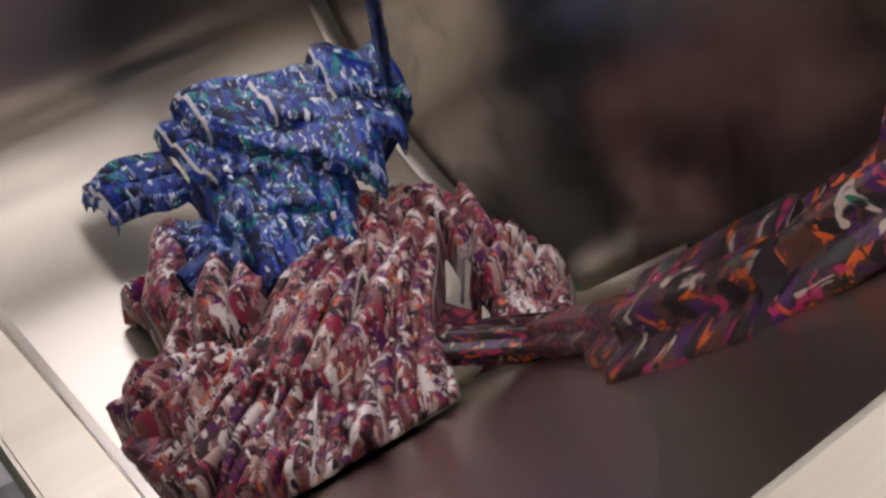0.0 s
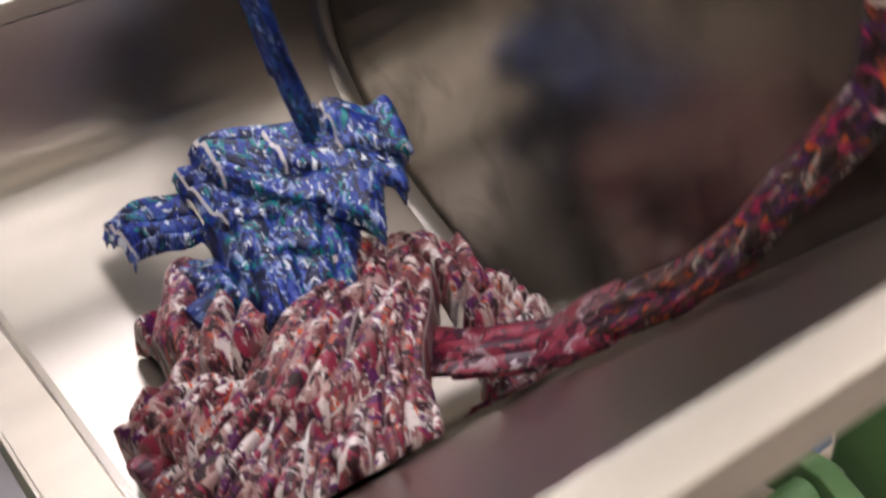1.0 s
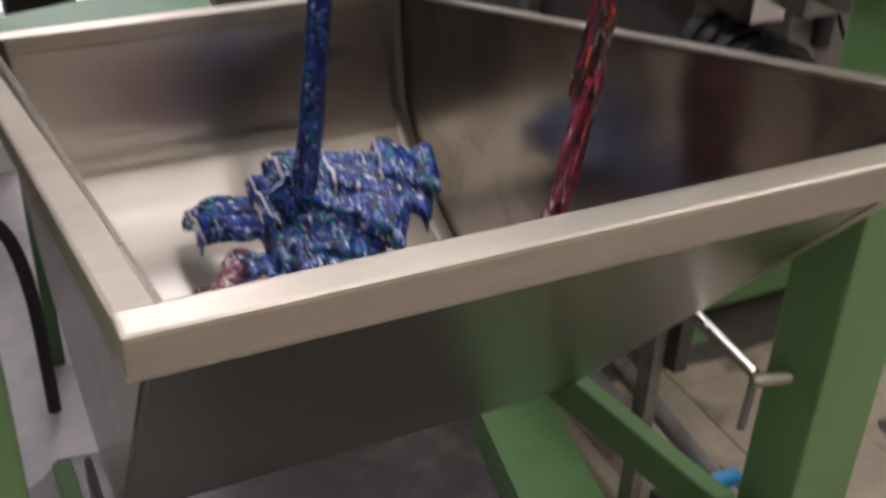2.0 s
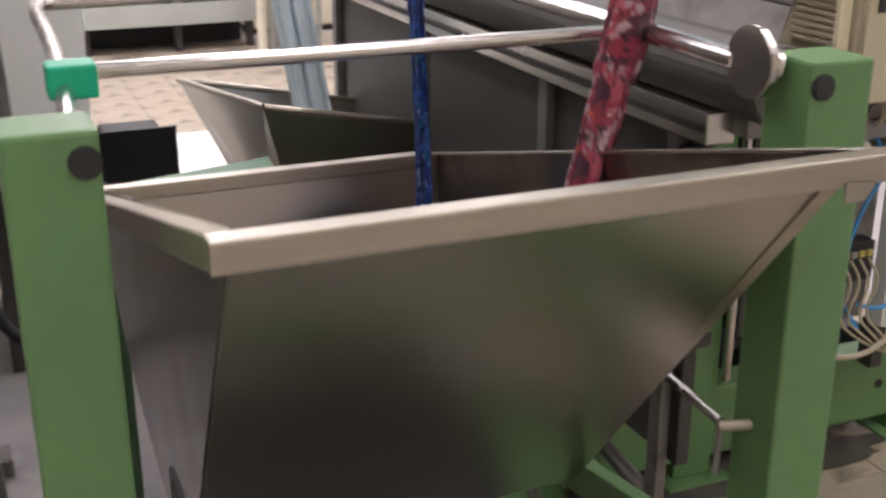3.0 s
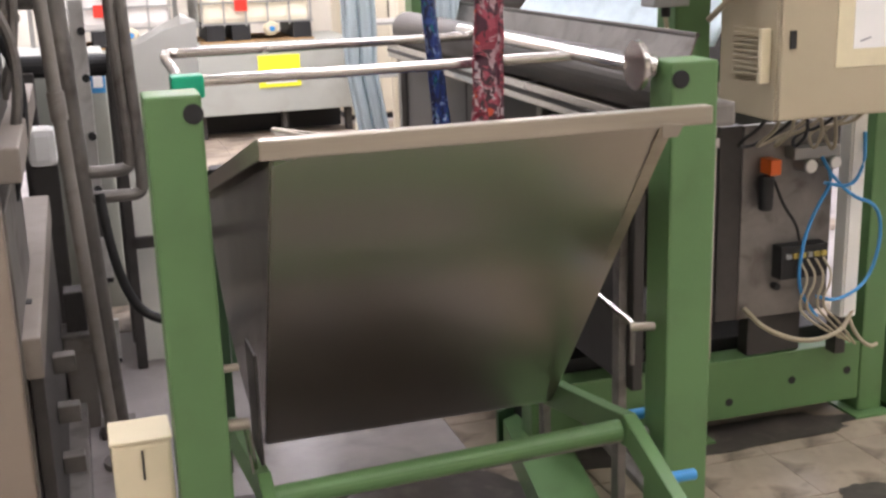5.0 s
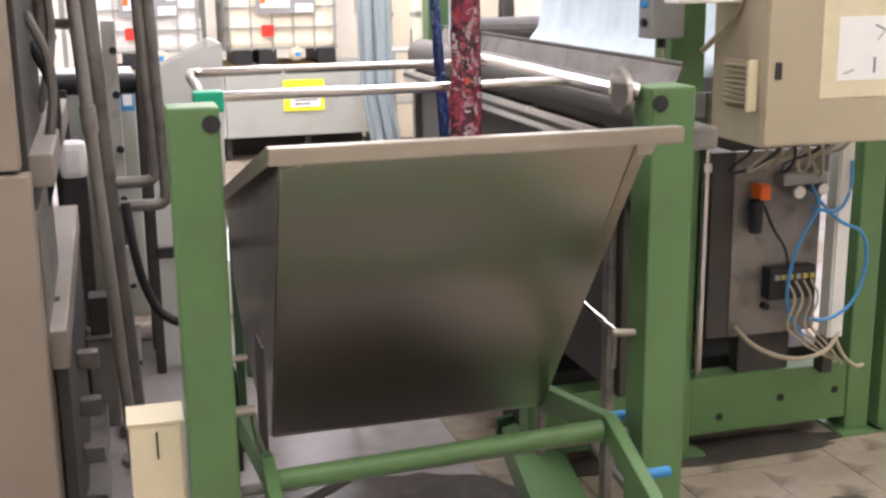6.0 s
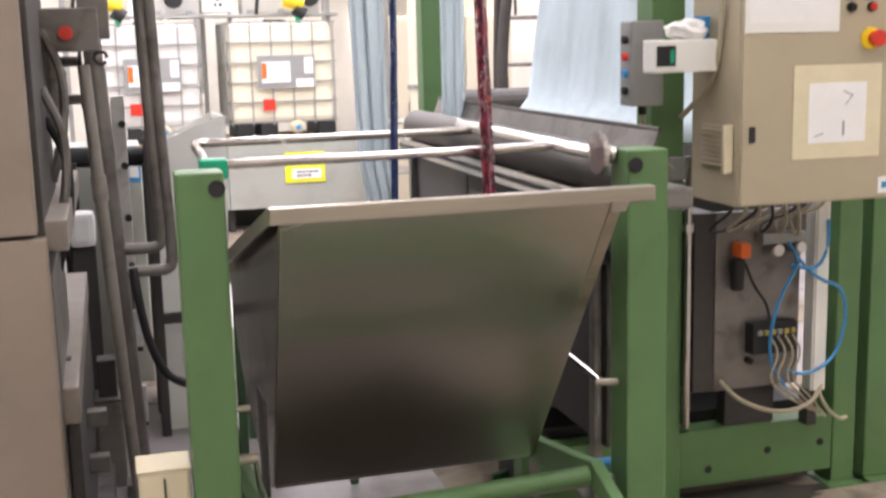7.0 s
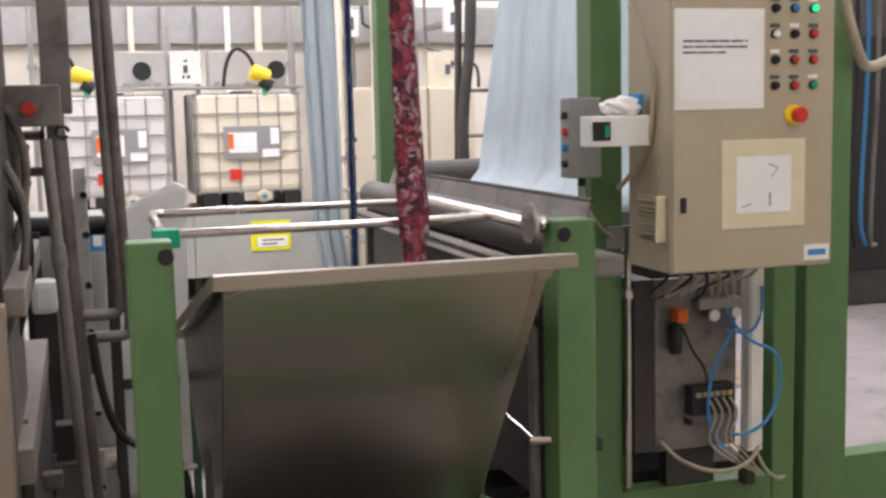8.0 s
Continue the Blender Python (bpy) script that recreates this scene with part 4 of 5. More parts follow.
        part("hose", path_tube([(-0.385, y, z + 0.25), (-0.33, y + 0.02, z + 0.12), (-0.34, y, z - 0.05), (-0.385, y, z - 0.2)], 0.014, 8), BLACK if k % 2 else DULL, m)
    for k in range(4):
        z = 0.12 + 0.13 * k
        part("bracket", box(-0.34, -0.28, 0.98 + 0.05 * k, 1.03 + 0.05 * k, z, z + 0.05, 0.004), DULL, m)
    w = thing("white_sack", "folded white cloth sack on a dark stand", "sack")
    part("cloth", box(-0.405, -0.295, 2.58, 2.72, 0.84, 0.99, 0.03), PAPER, w)
    part("stand", box(-0.40, -0.30, 2.60, 2.70, 0.0, 0.84, 0.006), DARK, w)
    c = thing("rear_roller", "black roller bridge behind the pipes", "roller")
    part("drum", rod((-0.45, 2.9, 1.20), (-0.02, 2.9, 1.19), 0.045, 18), BLACK, c)
    part("block", box(-0.43, -0.36, 2.82, 2.96, 0.0, 1.18, 0.006), DARK, c)
    part("right_block", box(-0.08, -0.03, 2.84, 2.96, 0.0, 1.16, 0.006), DARK, c)
    d = thing("grey_control_unit", "pale grey cabinet with a blue and white notice", "cabinet")
    part("body", box(-0.46, -0.07, 3.4, 3.8, 0.0, 1.20, 0.008), GREY_PAINT, d)
    n = part("notice", box(-0.150, -0.075, 3.393, 3.40, 1.02, 1.17, 0.001), BLUE, d, "blue notice")
    part("paper", box(-0.128, -0.085, 3.389, 3.392, 1.045, 1.14, 0.001), PAPER, n)


DUSTY = mat("dusty_steel", (0.25, 0.215, 0.185), 0.6, 0.2, 0.15, 5, 0.3, 80, dirt=(0.2, 0.17, 0.14), dirt_amount=0.5)
BEIGE_DULL = mat("dusty_beige_panel", (0.28, 0.225, 0.18), 0.5, 0, 0.08, 2, 0.1, 90, dirt=(0.2, 0.16, 0.12), dirt_amount=0.4)
PALE_STEEL = mat("pale_steel_plate", (0.55, 0.54, 0.52), 0.45, 0.1, 0.12, 6, 0.1, 90, dirt=(0.2, 0.18, 0.16), dirt_amount=0.4)
GREY_DUSTY = mat("grey_dusty_pipe", (0.30, 0.275, 0.25), 0.5, 0.3, 0.15, 6, 0.2, 90, dirt=(0.16, 0.13, 0.11), dirt_amount=0.5)
left_side()


# ---------------------------------------------------------------- dosing station at the back wall
def ibc(m, tint):
    t = thing("intermediate_container", "milky plastic liquid tank in a galvanised wire cage", "container", "caged liquid tanks")
    part("bladder", box(0.03, 0.97, 0.03, 0.97, 0.17, 1.13, 0.06), tint, t)
    for k in range(6):
        z = 0.17 + 0.192 * k
        part("cage_ring", merge_boxes([(0, 1, 0, 0.016, z, z + 0.016), (0, 1, 0.984, 1, z, z + 0.016), (0, 0.016, 0, 1, z, z + 0.016), (0.984, 1, 0, 1, z, z + 0.016)]), CAGE, t)
    for k in range(6):
        x = 0.19 * k + 0.02
        part("cage_bar", box(x, x + 0.014, -0.012, 0.002, 0.15, 1.14, 0), CAGE, t)
        part("cage_bar", box(-0.012, 0.002, x, x + 0.014, 0.15, 1.14, 0), CAGE, t)
    part("label_plate", box(0.27, 0.80, -0.022, -0.013, 0.50, 0.82, 0.002), GREY_BOX, t, "grey cage plate")
    part("label", box(0.31, 0.57, -0.030, -0.023, 0.56, 0.76, 0.001), PAPER, t, "white product label with an orange edge")
    part("label_edge", box(0.31, 0.355, -0.033, -0.0305, 0.60, 0.75, 0.001), ORANGE, t)
    part("small_label", box(0.70, 0.78, -0.030, -0.023, 0.64, 0.80, 0.001), PAPER, t)
    part("low_label", box(0.62, 0.78, -0.030, -0.023, 0.51, 0.59, 0.001), PAPER, t)
    part("red_label", box(0.31, 0.42, -0.030, -0.023, 0.29, 0.40, 0.001), RED, t)
    for x in (0.06, 0.28, 0.82):
        part("foot_block", box(x, x + 0.16, 0.0, 0.9, 0.02, 0.17, 0.01), BLACK, t)
    part("outlet", rod((0.62, 0.02, 0.12), (0.62, -0.06, 0.12), 0.07, 18, None, 0.05), CREAM, t)
    part("valve_cap", rod((0.62, -0.06, 0.12), (0.62, -0.10, 0.12), 0.024, 14, None, None, 0.004), BLUE, t, "blue outlet cap")
    for y in (0.0, 0.42, 0.88):
        part("pallet_board", box(0, 1, y, y + 0.12, 0.0, 0.02, 0.003), WOOD, t)
    part("lid", rod((0.5, 0.5, 1.13), (0.5, 0.5, 1.17), 0.11, 20), BLACK, t)
    t.matrix_basis = m
    return t


def merge_boxes(list_):
    bm = bmesh.new()
    for b in list_:
        box(*b, 0, bm)
    return bm


def dosing_station():
    b = thing("grey_bench", "long pale grey steel bench with a yellow notice", "bench")
    for k, (x0, x1) in enumerate(((-1.2, -0.1), (-0.095, 0.79), (0.795, 2.15))):
        part("front_panel", box(x0, x1, 8.0, 8.9, 0.22, 0.83, 0.008), GREY_PAINT, b)
    for x in (-1.1, -0.1, 0.35, 0.79, 1.5, 2.08):
        part("leg", box(x, x + 0.05, 8.1, 8.2, 0, 0.22, 0.003), DARK, b)
    part("plinth", box(-1.15, 2.1, 8.45, 8.5, 0, 0.22, 0.003), BLACK, b)
    n = part("notice", box(1.30, 1.665, 7.988, 8.0, 0.44, 0.715, 0.002), YELLOW, b, "yellow notice")
    part("notice_sheet", box(1.36, 1.63, 7.982, 7.988, 0.475, 0.565, 0.001), PAPER, n)
    text_bars(1.40, 1.60, 0.545, 7.981, 2, n, 0.015, 0.035)
    ibc(pose(0.835, 8.05, 0.83) @ Matrix.Diagonal((0.98, 0.8, 0.92, 1)), IBC_SKIN)
    w = ibc(pose(-0.30, 8.05, 0.83) @ Matrix.Diagonal((0.92, 0.8, 0.92, 1)), IBC_PALE)
    shelf = thing("pump_shelf", "steel shelf on brackets over the liquid tanks", "shelf")
    part("board", box(-0.6, 1.9, 8.3, 8.75, 1.935, 1.96, 0.004), CAGE, shelf)
    for x in (-0.55, 0.68, 1.86):
        part("post", box(x, x + 0.04, 8.70, 8.75, 0.83, 2.55, 0.003), CAGE, shelf)
    for x in (0.20, 1.02):
        u = thing("dosing_unit", "grey plastic dosing unit with a round dark opening", "pump", "dosing units")
        wdt = 0.44 if x < 0.5 else 0.72
        part("case", box(x, x + wdt, 8.32, 8.6, 1.96, 2.28, 0.02), GREY_PALE, u)
        hx = x + 0.22 if x < 0.5 else x + 0.62
        part("ring", rod((hx, 8.33, 2.10), (hx, 8.29, 2.10), 0.105, 28, None, None, 0.006), GREY_PALE, u)
        part("opening", rod((hx, 8.292, 2.10), (hx, 8.285, 2.10), 0.085, 28), BLACK, u)
        for dx in (0.05, 0.33):
            part("foot", box(x + dx, x + dx + 0.06, 8.31, 8.4, 1.955, 2.0, 0.004), GREY_BOX, u)
    e = thing("wall_box", "white plastic control box with a pictogram", "control box")
    part("case", box(0.67, 0.95, 8.32, 8.5, 1.98, 2.28, 0.01), WHITE, e)
    part("pictogram", merge_boxes([(0.79, 0.83, 8.314, 8.319, 2.08, 2.15), (0.78, 0.80, 8.314, 8.319, 2.03, 2.06), (0.82, 0.85, 8.314, 8.319, 2.03, 2.06), (0.80, 0.83, 8.314, 8.319, 2.18, 2.20)]), INK, e)
    for x in (-0.12, 1.45):
        y = thing("yellow_pump", "small yellow and black barrel pump on the tank", "pump", "barrel pumps")
        part("head", rod((x - 0.07, 8.12, 2.08), (x + 0.10, 8.12, 2.03), 0.075, 16, None, 0.06, 0.01), YELLOW_PLASTIC, y)
        part("motor", rod((x + 0.02, 8.12, 2.0), (x + 0.11, 8.12, 1.94), 0.06, 14), BLACK, y)
        part("stem", rod((x + 0.05, 8.12, 1.75), (x + 0.05, 8.12, 2.0), 0.025, 12), TEAL, y)
        part("hose", path_tube([(x - 0.03, 8.12, 2.10), (x - 0.10, 8.1, 2.25), (x - 0.22, 8.1, 2.30), (x - 0.30, 8.12, 2.15), (x - 0.32, 8.15, 1.95)], 0.018, 8), BLACK, y)


IBC_PALE = mat("pale_tank", (0.72, 0.70, 0.66), 0.4, 0, 0.05, 2.0, 0.03)
GREY_PALE = mat("pale_grey_plastic", (0.46, 0.45, 0.42), 0.5, 0, 0.05, 5, 0.05)
dosing_station()


def back_fittings():
    for k in range(3):
        x = 2.22 + 0.50 * k
        c = thing("switch_cabinet", "tall cream steel switch cabinet at the wall", "cabinet", "switch cabinets")
        part("body", box(x, x + 0.49, 8.62, 9.2, 0.05, 1.93, 0.008), WALL_CREAM, c)
        part("door", box(x + 0.01, x + 0.48, 8.60, 8.619, 0.07, 1.91, 0.006), WALL_CREAM, c)
        part("handle", box(x + 0.41, x + 0.44, 8.58, 8.60, 0.95, 1.10, 0.004), DARK, c)
        part("plinth", box(x, x + 0.49, 8.64, 9.2, 0, 0.05, 0.002), BLACK, c)
        if k < 2:
            part("warning_sign", plate([(x + 0.12, 8.597, 1.05), (x + 0.22, 8.597, 1.05), (x + 0.17, 8.597, 1.18)], 0.004), YELLOW_PLASTIC, c, "yellow warning triangle")
            part("lettering", merge_boxes([(x + 0.08 + 0.045 * i, x + 0.11 + 0.045 * i, 8.596, 8.60, 1.40, 1.44) for i in range(4)]), INK, c)
    t = thing("steel_table", "narrow steel tube table before the switch cabinets", "table")
    part("top", box(2.10, 2.72, 7.2, 7.7, 0.98, 1.0, 0.003), CAGE, t)
    for x in (2.10, 2.40, 2.68):
        part("leg", box(x, x + 0.035, 7.2, 7.235, 0, 0.98, 0.003), CAGE, t)
    part("lower_shelf", box(2.12, 2.70, 7.22, 7.7, 0.55, 0.57, 0.003), CAGE, t)
    for x, z0, m in ((2.15, 0.0, PIPE_CREAM), (2.24, 0.0, CAGE), (2.50, 0.0, PIPE_CREAM)):
        p = thing("vertical_pipe", "pale vertical supply pipe before the back wall", "pipe", "supply pipes")
        part("tube", rod((x, 7.9, z0), (x, 7.9, 2.95), 0.04, 16), m, p)
        part("elbow", path_tube([(x, 7.9, 2.93), (x, 7.9, 3.02), (x - 0.06, 7.9, 3.06), (x - 0.6, 7.9, 3.06)], 0.04, 12), m, p)
        part("flange", rod((x, 7.9, 1.25), (x, 7.9, 1.29), 0.055, 16), CAGE, p)
    r = thing("overhead_pipe", "long grey pipe running along the hall under the ceiling", "pipe")
    part("tube", rod((-5.9, 8.0, 2.66), (2.6, 8.0, 2.72), 0.055, 16), CAGE, r)
    for x in (-2.0, 0.0, 1.9):
        part("hanger", rod((x, 8.0, 2.7), (x, 8.0, 4.6), 0.012, 8), CAGE, r)
    w = thing("wall_channel", "grey cable channel fixed along the back wall", "duct")
    part("channel", box(-5.9, 7.9, 10.08, 10.2, 2.45, 2.85, 0.006), CAGE, w)
    for k in range(14):
        x = -0.9 + 0.33 * k
        p = thing("wall_pipe", "thin pale pipe running up the back wall", "pipe", "wall pipes")
        part("tube", rod((x, 9.95, 1.2), (x, 9.95, 4.6), 0.022 + 0.008 * (k % 3), 10), (PIPE_CREAM, CAGE, DULL, WHITE)[k % 4], p)
        part("bracket", box(x - 0.05, x + 0.05, 9.97, 10.2, 3.0, 3.05, 0.003), CAGE, p)
        part("lower_bracket", box(x - 0.05, x + 0.05, 9.97, 10.2, 2.2, 2.25, 0.003), CAGE, p)
    for k in range(5):
        x = 2.35 + 0.34 * k
        p = thing("wall_conduit", "dark thin conduit bending down the back wall", "pipe", "wall conduits")
        part("tube", path_tube([(x, 9.2, 4.4), (x, 9.2, 2.75 - 0.12 * k), (x + 0.05, 9.2, 2.68 - 0.12 * k), (x + 0.22, 9.2, 2.66 - 0.12 * k), (x + 0.25, 9.2, 2.55 - 0.12 * k), (x + 0.25, 9.2, 1.93)], 0.017, 8), (DULL, DARK, CAGE)[k % 3], p)
        part("coupling", rod((x, 9.2, 3.0), (x, 9.2, 3.07), 0.027, 10), CAGE, p)
    for x, z in ((2.42, 2.45), (2.95, 2.62), (3.55, 2.50)):
        b = thing("switch_box", "small pale switch box with a dark face on the wall", "control box", "wall switch boxes")
        part("case", box(x, x + 0.20, 9.02, 9.14, z, z + 0.27, 0.008), WHITE, b)
        part("face", box(x + 0.05, x + 0.15, 9.012, 9.02, z + 0.07, z + 0.20, 0.002), INK, b)
        part("bracket", box(x + 0.07, x + 0.13, 9.14, 10.2, z + 0.08, z + 0.14, 0.003), CAGE, b)
    for x in (3.3,):
        b = thing("wall_box", "cream wall box with a pictogram and a cable", "control box", "wall boxes")
        part("case", box(x, x + 0.33, 8.7, 8.9, 1.93, 2.28, 0.01), WALL_CREAM, b)
        part("mark", merge_boxes([(x + 0.13, x + 0.18, 8.694, 8.70, 2.05, 2.15), (x + 0.19, x + 0.22, 8.694, 8.70, 2.12, 2.19)]), INK, b)
    l = thing("ladder_rack", "dark steel ladder rack hung with a hose", "rack")
    for x in (2.70, 3.10):
        part("rail", rod((x, 6.2, 0.0), (x + 0.08, 6.2, 3.6), 0.030, 12), DARK, l)
    for k in range(9):
        part("rung", rod((2.71 + 0.008 * k, 6.2, 0.4 + 0.36 * k), (3.11 + 0.008 * k, 6.2, 0.4 + 0.36 * k), 0.016, 10), DULL, l)
    part("hose", path_tube([(2.80, 6.13, 3.4), (2.85, 6.12, 2.4), (2.74, 6.12, 1.6), (2.76, 6.12, 1.15)], 0.045, 10), DARK, l)
    d = thing("dark_drive_unit", "dark machine drive unit behind the roller", "machine")
    part("body", box(2.05, 2.55, 4.9, 5.4, 0.0, 1.26, 0.03), DARK, d)
    part("hood", rod((2.0, 4.95, 1.26), (2.6, 4.95, 1.26), 0.09, 18, None, None, 0.01), DARK, d)
    g = thing("hall_machine", "dark machine housing farther along the hall", "machine")
    part("body", box(4.4, 7.4, 5.4, 7.0, 0.0, 2.9, 0.02), DARK, g)
    part("opening", box(4.39, 4.40, 5.6, 6.8, 0.5, 1.9, 0.002), BLACK, g)
    part("door", box(4.6, 7.0, 5.38, 5.40, 0.30, 2.2, 0.006), BLACK, g)
    h = thing("hose_set", "blue and orange hoses hanging beside the green column", "hose")
    for k, m in enumerate((BLACK, ORANGE, BLACK, BLUE, DULL)):
        x = 2.68 + 0.05 * k
        part("hose", path_tube([(x, 1.30, 2.4), (x + 0.02, 1.28, 1.9), (x - 0.02, 1.28, 1.5 - 0.1 * k), (x + 0.03, 1.30, 1.1)], 0.008, 8), m, h)
    part("bar", rod((2.62, 1.3, 2.4), (2.98, 1.3, 2.4), 0.014, 10), DULL, h)
    part("white_hose", path_tube([(2.44, 1.0, 2.6), (2.50, 1.0, 2.1), (2.60, 1.02, 1.85), (2.70, 1.1, 1.80), (2.9, 1.2, 1.85)], 0.02, 10), CABLE, h)


WALL_CREAM = mat("cream_enamel", (0.66, 0.60, 0.46), 0.5, 0, 0.05, 2, 0.05, 90)
PIPE_CREAM = mat("cream_pipe_paint", (0.72, 0.66, 0.52), 0.45, 0, 0.06, 4, 0.05)
back_fittings()


# ---------------------------------------------------------------- wet cloth in the trough
def bed_height(y):
    """Height of the trough's sheet at y."""
    return float(np.interp(y, [p[0] for p in PROFILE], [p[1] for p in PROFILE]))


def sheet_mesh(name, fn, nu, nv, size_u, size_v, material, parent, thick=0.004, hem=None):
    bm = bmesh.new()
    uvl = bm.loops.layers.uv.new("UVMap")
    off = Vector((random.random() * 5, random.random() * 5))
    grid = [[bm.verts.new(fn(i / nu, j / nv)) for j in range(nv + 1)] for i in range(nu + 1)]
    for i in range(nu):
        for j in range(nv):
            f = bm.faces.new((grid[i][j], grid[i + 1][j], grid[i + 1][j + 1], grid[i][j + 1]))
            f.smooth = True
            if hem and hem[0] <= i / nu <= hem[1]:
                f.material_index = 1
            for l, (a, b) in zip(f.loops, ((i, j), (i + 1, j), (i + 1, j + 1), (i, j + 1))):
                l[uvl].uv = (off.x + a / nu * size_u, off.y + b / nv * size_v)
    me = bpy.data.meshes.new(name)
    bm.to_mesh(me)
    bm.free()
    me.materials.append(material)
    me.materials.append(HEM)
    ob = new(name, me)
    ob.parent = parent
    if thick:
        ob.modifiers.new("thickness", "SOLIDIFY").thickness = thick
    return ob


HEM = mat("white_selvedge", (0.62, 0.58, 0.58), 0.8, 0, 0.1, 30, 0.2, 200)
FLAPS = [0]


def front_line(z):
    """Depth of the trough's sloping front sheet at height z."""
    (y0, z0), (y1, z1) = PROFILE_KNOTS[:2]
    return y1 + (y0 - y1) * max(0.0, z - z1) / (z0 - z1)


def cloth_flap(parent, material, amp, pleats, c, dome=0.04, skew=0.5, lengthwise=False, drop=0.40, hem=None):
    """A folded flap of pleated cloth between four corners, its edges rolled under."""
    a, b, cc, d = [Vector(p) for p in c]
    FLAPS[0] += 1
    seed = FLAPS[0] * 3.7
    wide, deep = ((b - a).length + (cc - d).length) / 2, ((d - a).length + (cc - b).length) / 2

    def fn(u, v):
        # v runs beyond both edges and rolls the cloth under itself
        w = (v - 0.5) * 1.4
        roll = max(0.0, abs(w) - 0.5)
        w = max(-0.5, min(0.5, w)) * (1 - 0.6 * roll)
        p = a.lerp(b, u).lerp(d.lerp(cc, u), w + 0.5)
        n1 = noise.noise((u * 2.2, v * 2.2, seed))
        n2 = noise.noise((u * 7, v * 6, seed + 4))
        q, s = (v, u) if lengthwise else (u + skew * (v - 0.5), v)
        q += 0.05 * noise.noise((q * 2, s * 1.7, seed + 9))
        # rounded pleats with sharp creases between them
        c1 = 2.2 * (2.0 * abs(noise.noise((q * pleats * 0.75, s * 0.35, seed + 2)))) ** 0.6 - 1.3
        c2 = 2.4 * abs(noise.noise((q * pleats * 2.0, s * 0.9, seed + 6))) - 0.6
        c3 = 1.6 * (2.0 * abs(noise.noise((q * 1.6 + s * 0.8, s * 2.2, seed + 11)))) ** 0.6 - 1.0
        z = amp * (1.9 * c1 + 0.5 * c2 + (0.2 if lengthwise else 0.6) * c3 + 0.12 * n2) + dome * (0.25 - (w * w)) * 2 - drop * roll + 0.016 * n1
        side = min(u, 1 - u)
        z -= (0.02 if lengthwise else 0.07) * (max(0, 0.10 - side) / 0.10) ** 2
        p = p + Vector((0.004 * n2, 0.010 * n1, z))
        p += (d - a).normalized() * ((0.006 if lengthwise else 0.014) * noise.noise((q * pleats * 0.6, seed, 0.3)))
        p.y = max(p.y, front_line(p.z) + 0.014)
        p.z = max(p.z, bed_height(p.y) + 0.008)
        p.x = min(p.x, 0.872)
        return p
    return sheet_mesh("fold", fn, max(80, pleats * 14), 44, wide * 1.25, deep * 1.9, material, parent, 0.004, hem)


def mound(parent, material, cx, cy, rx, ry, h, seed):
    """The heap under the upper folds."""
    def fn(u, v):
        r, a = v, u * 2 * math.pi
        x, y = cx + rx * r * math.cos(a), cy + ry * r * math.sin(a)
        k = noise.noise((x * 9, y * 9, seed)) * 0.5 + noise.noise((x * 22, y * 22, seed)) * 0.3
        z = bed_height(y) + 0.006 + h * max(0.0, (1 - r ** 2.2)) * (1 + 0.5 * k) + 0.012 * (1 - r) * k
        return Vector((min(x, 0.870), y, z))
    return sheet_mesh("heap", fn, 90, 24, 1.4, 0.35, material, parent, 0.0)


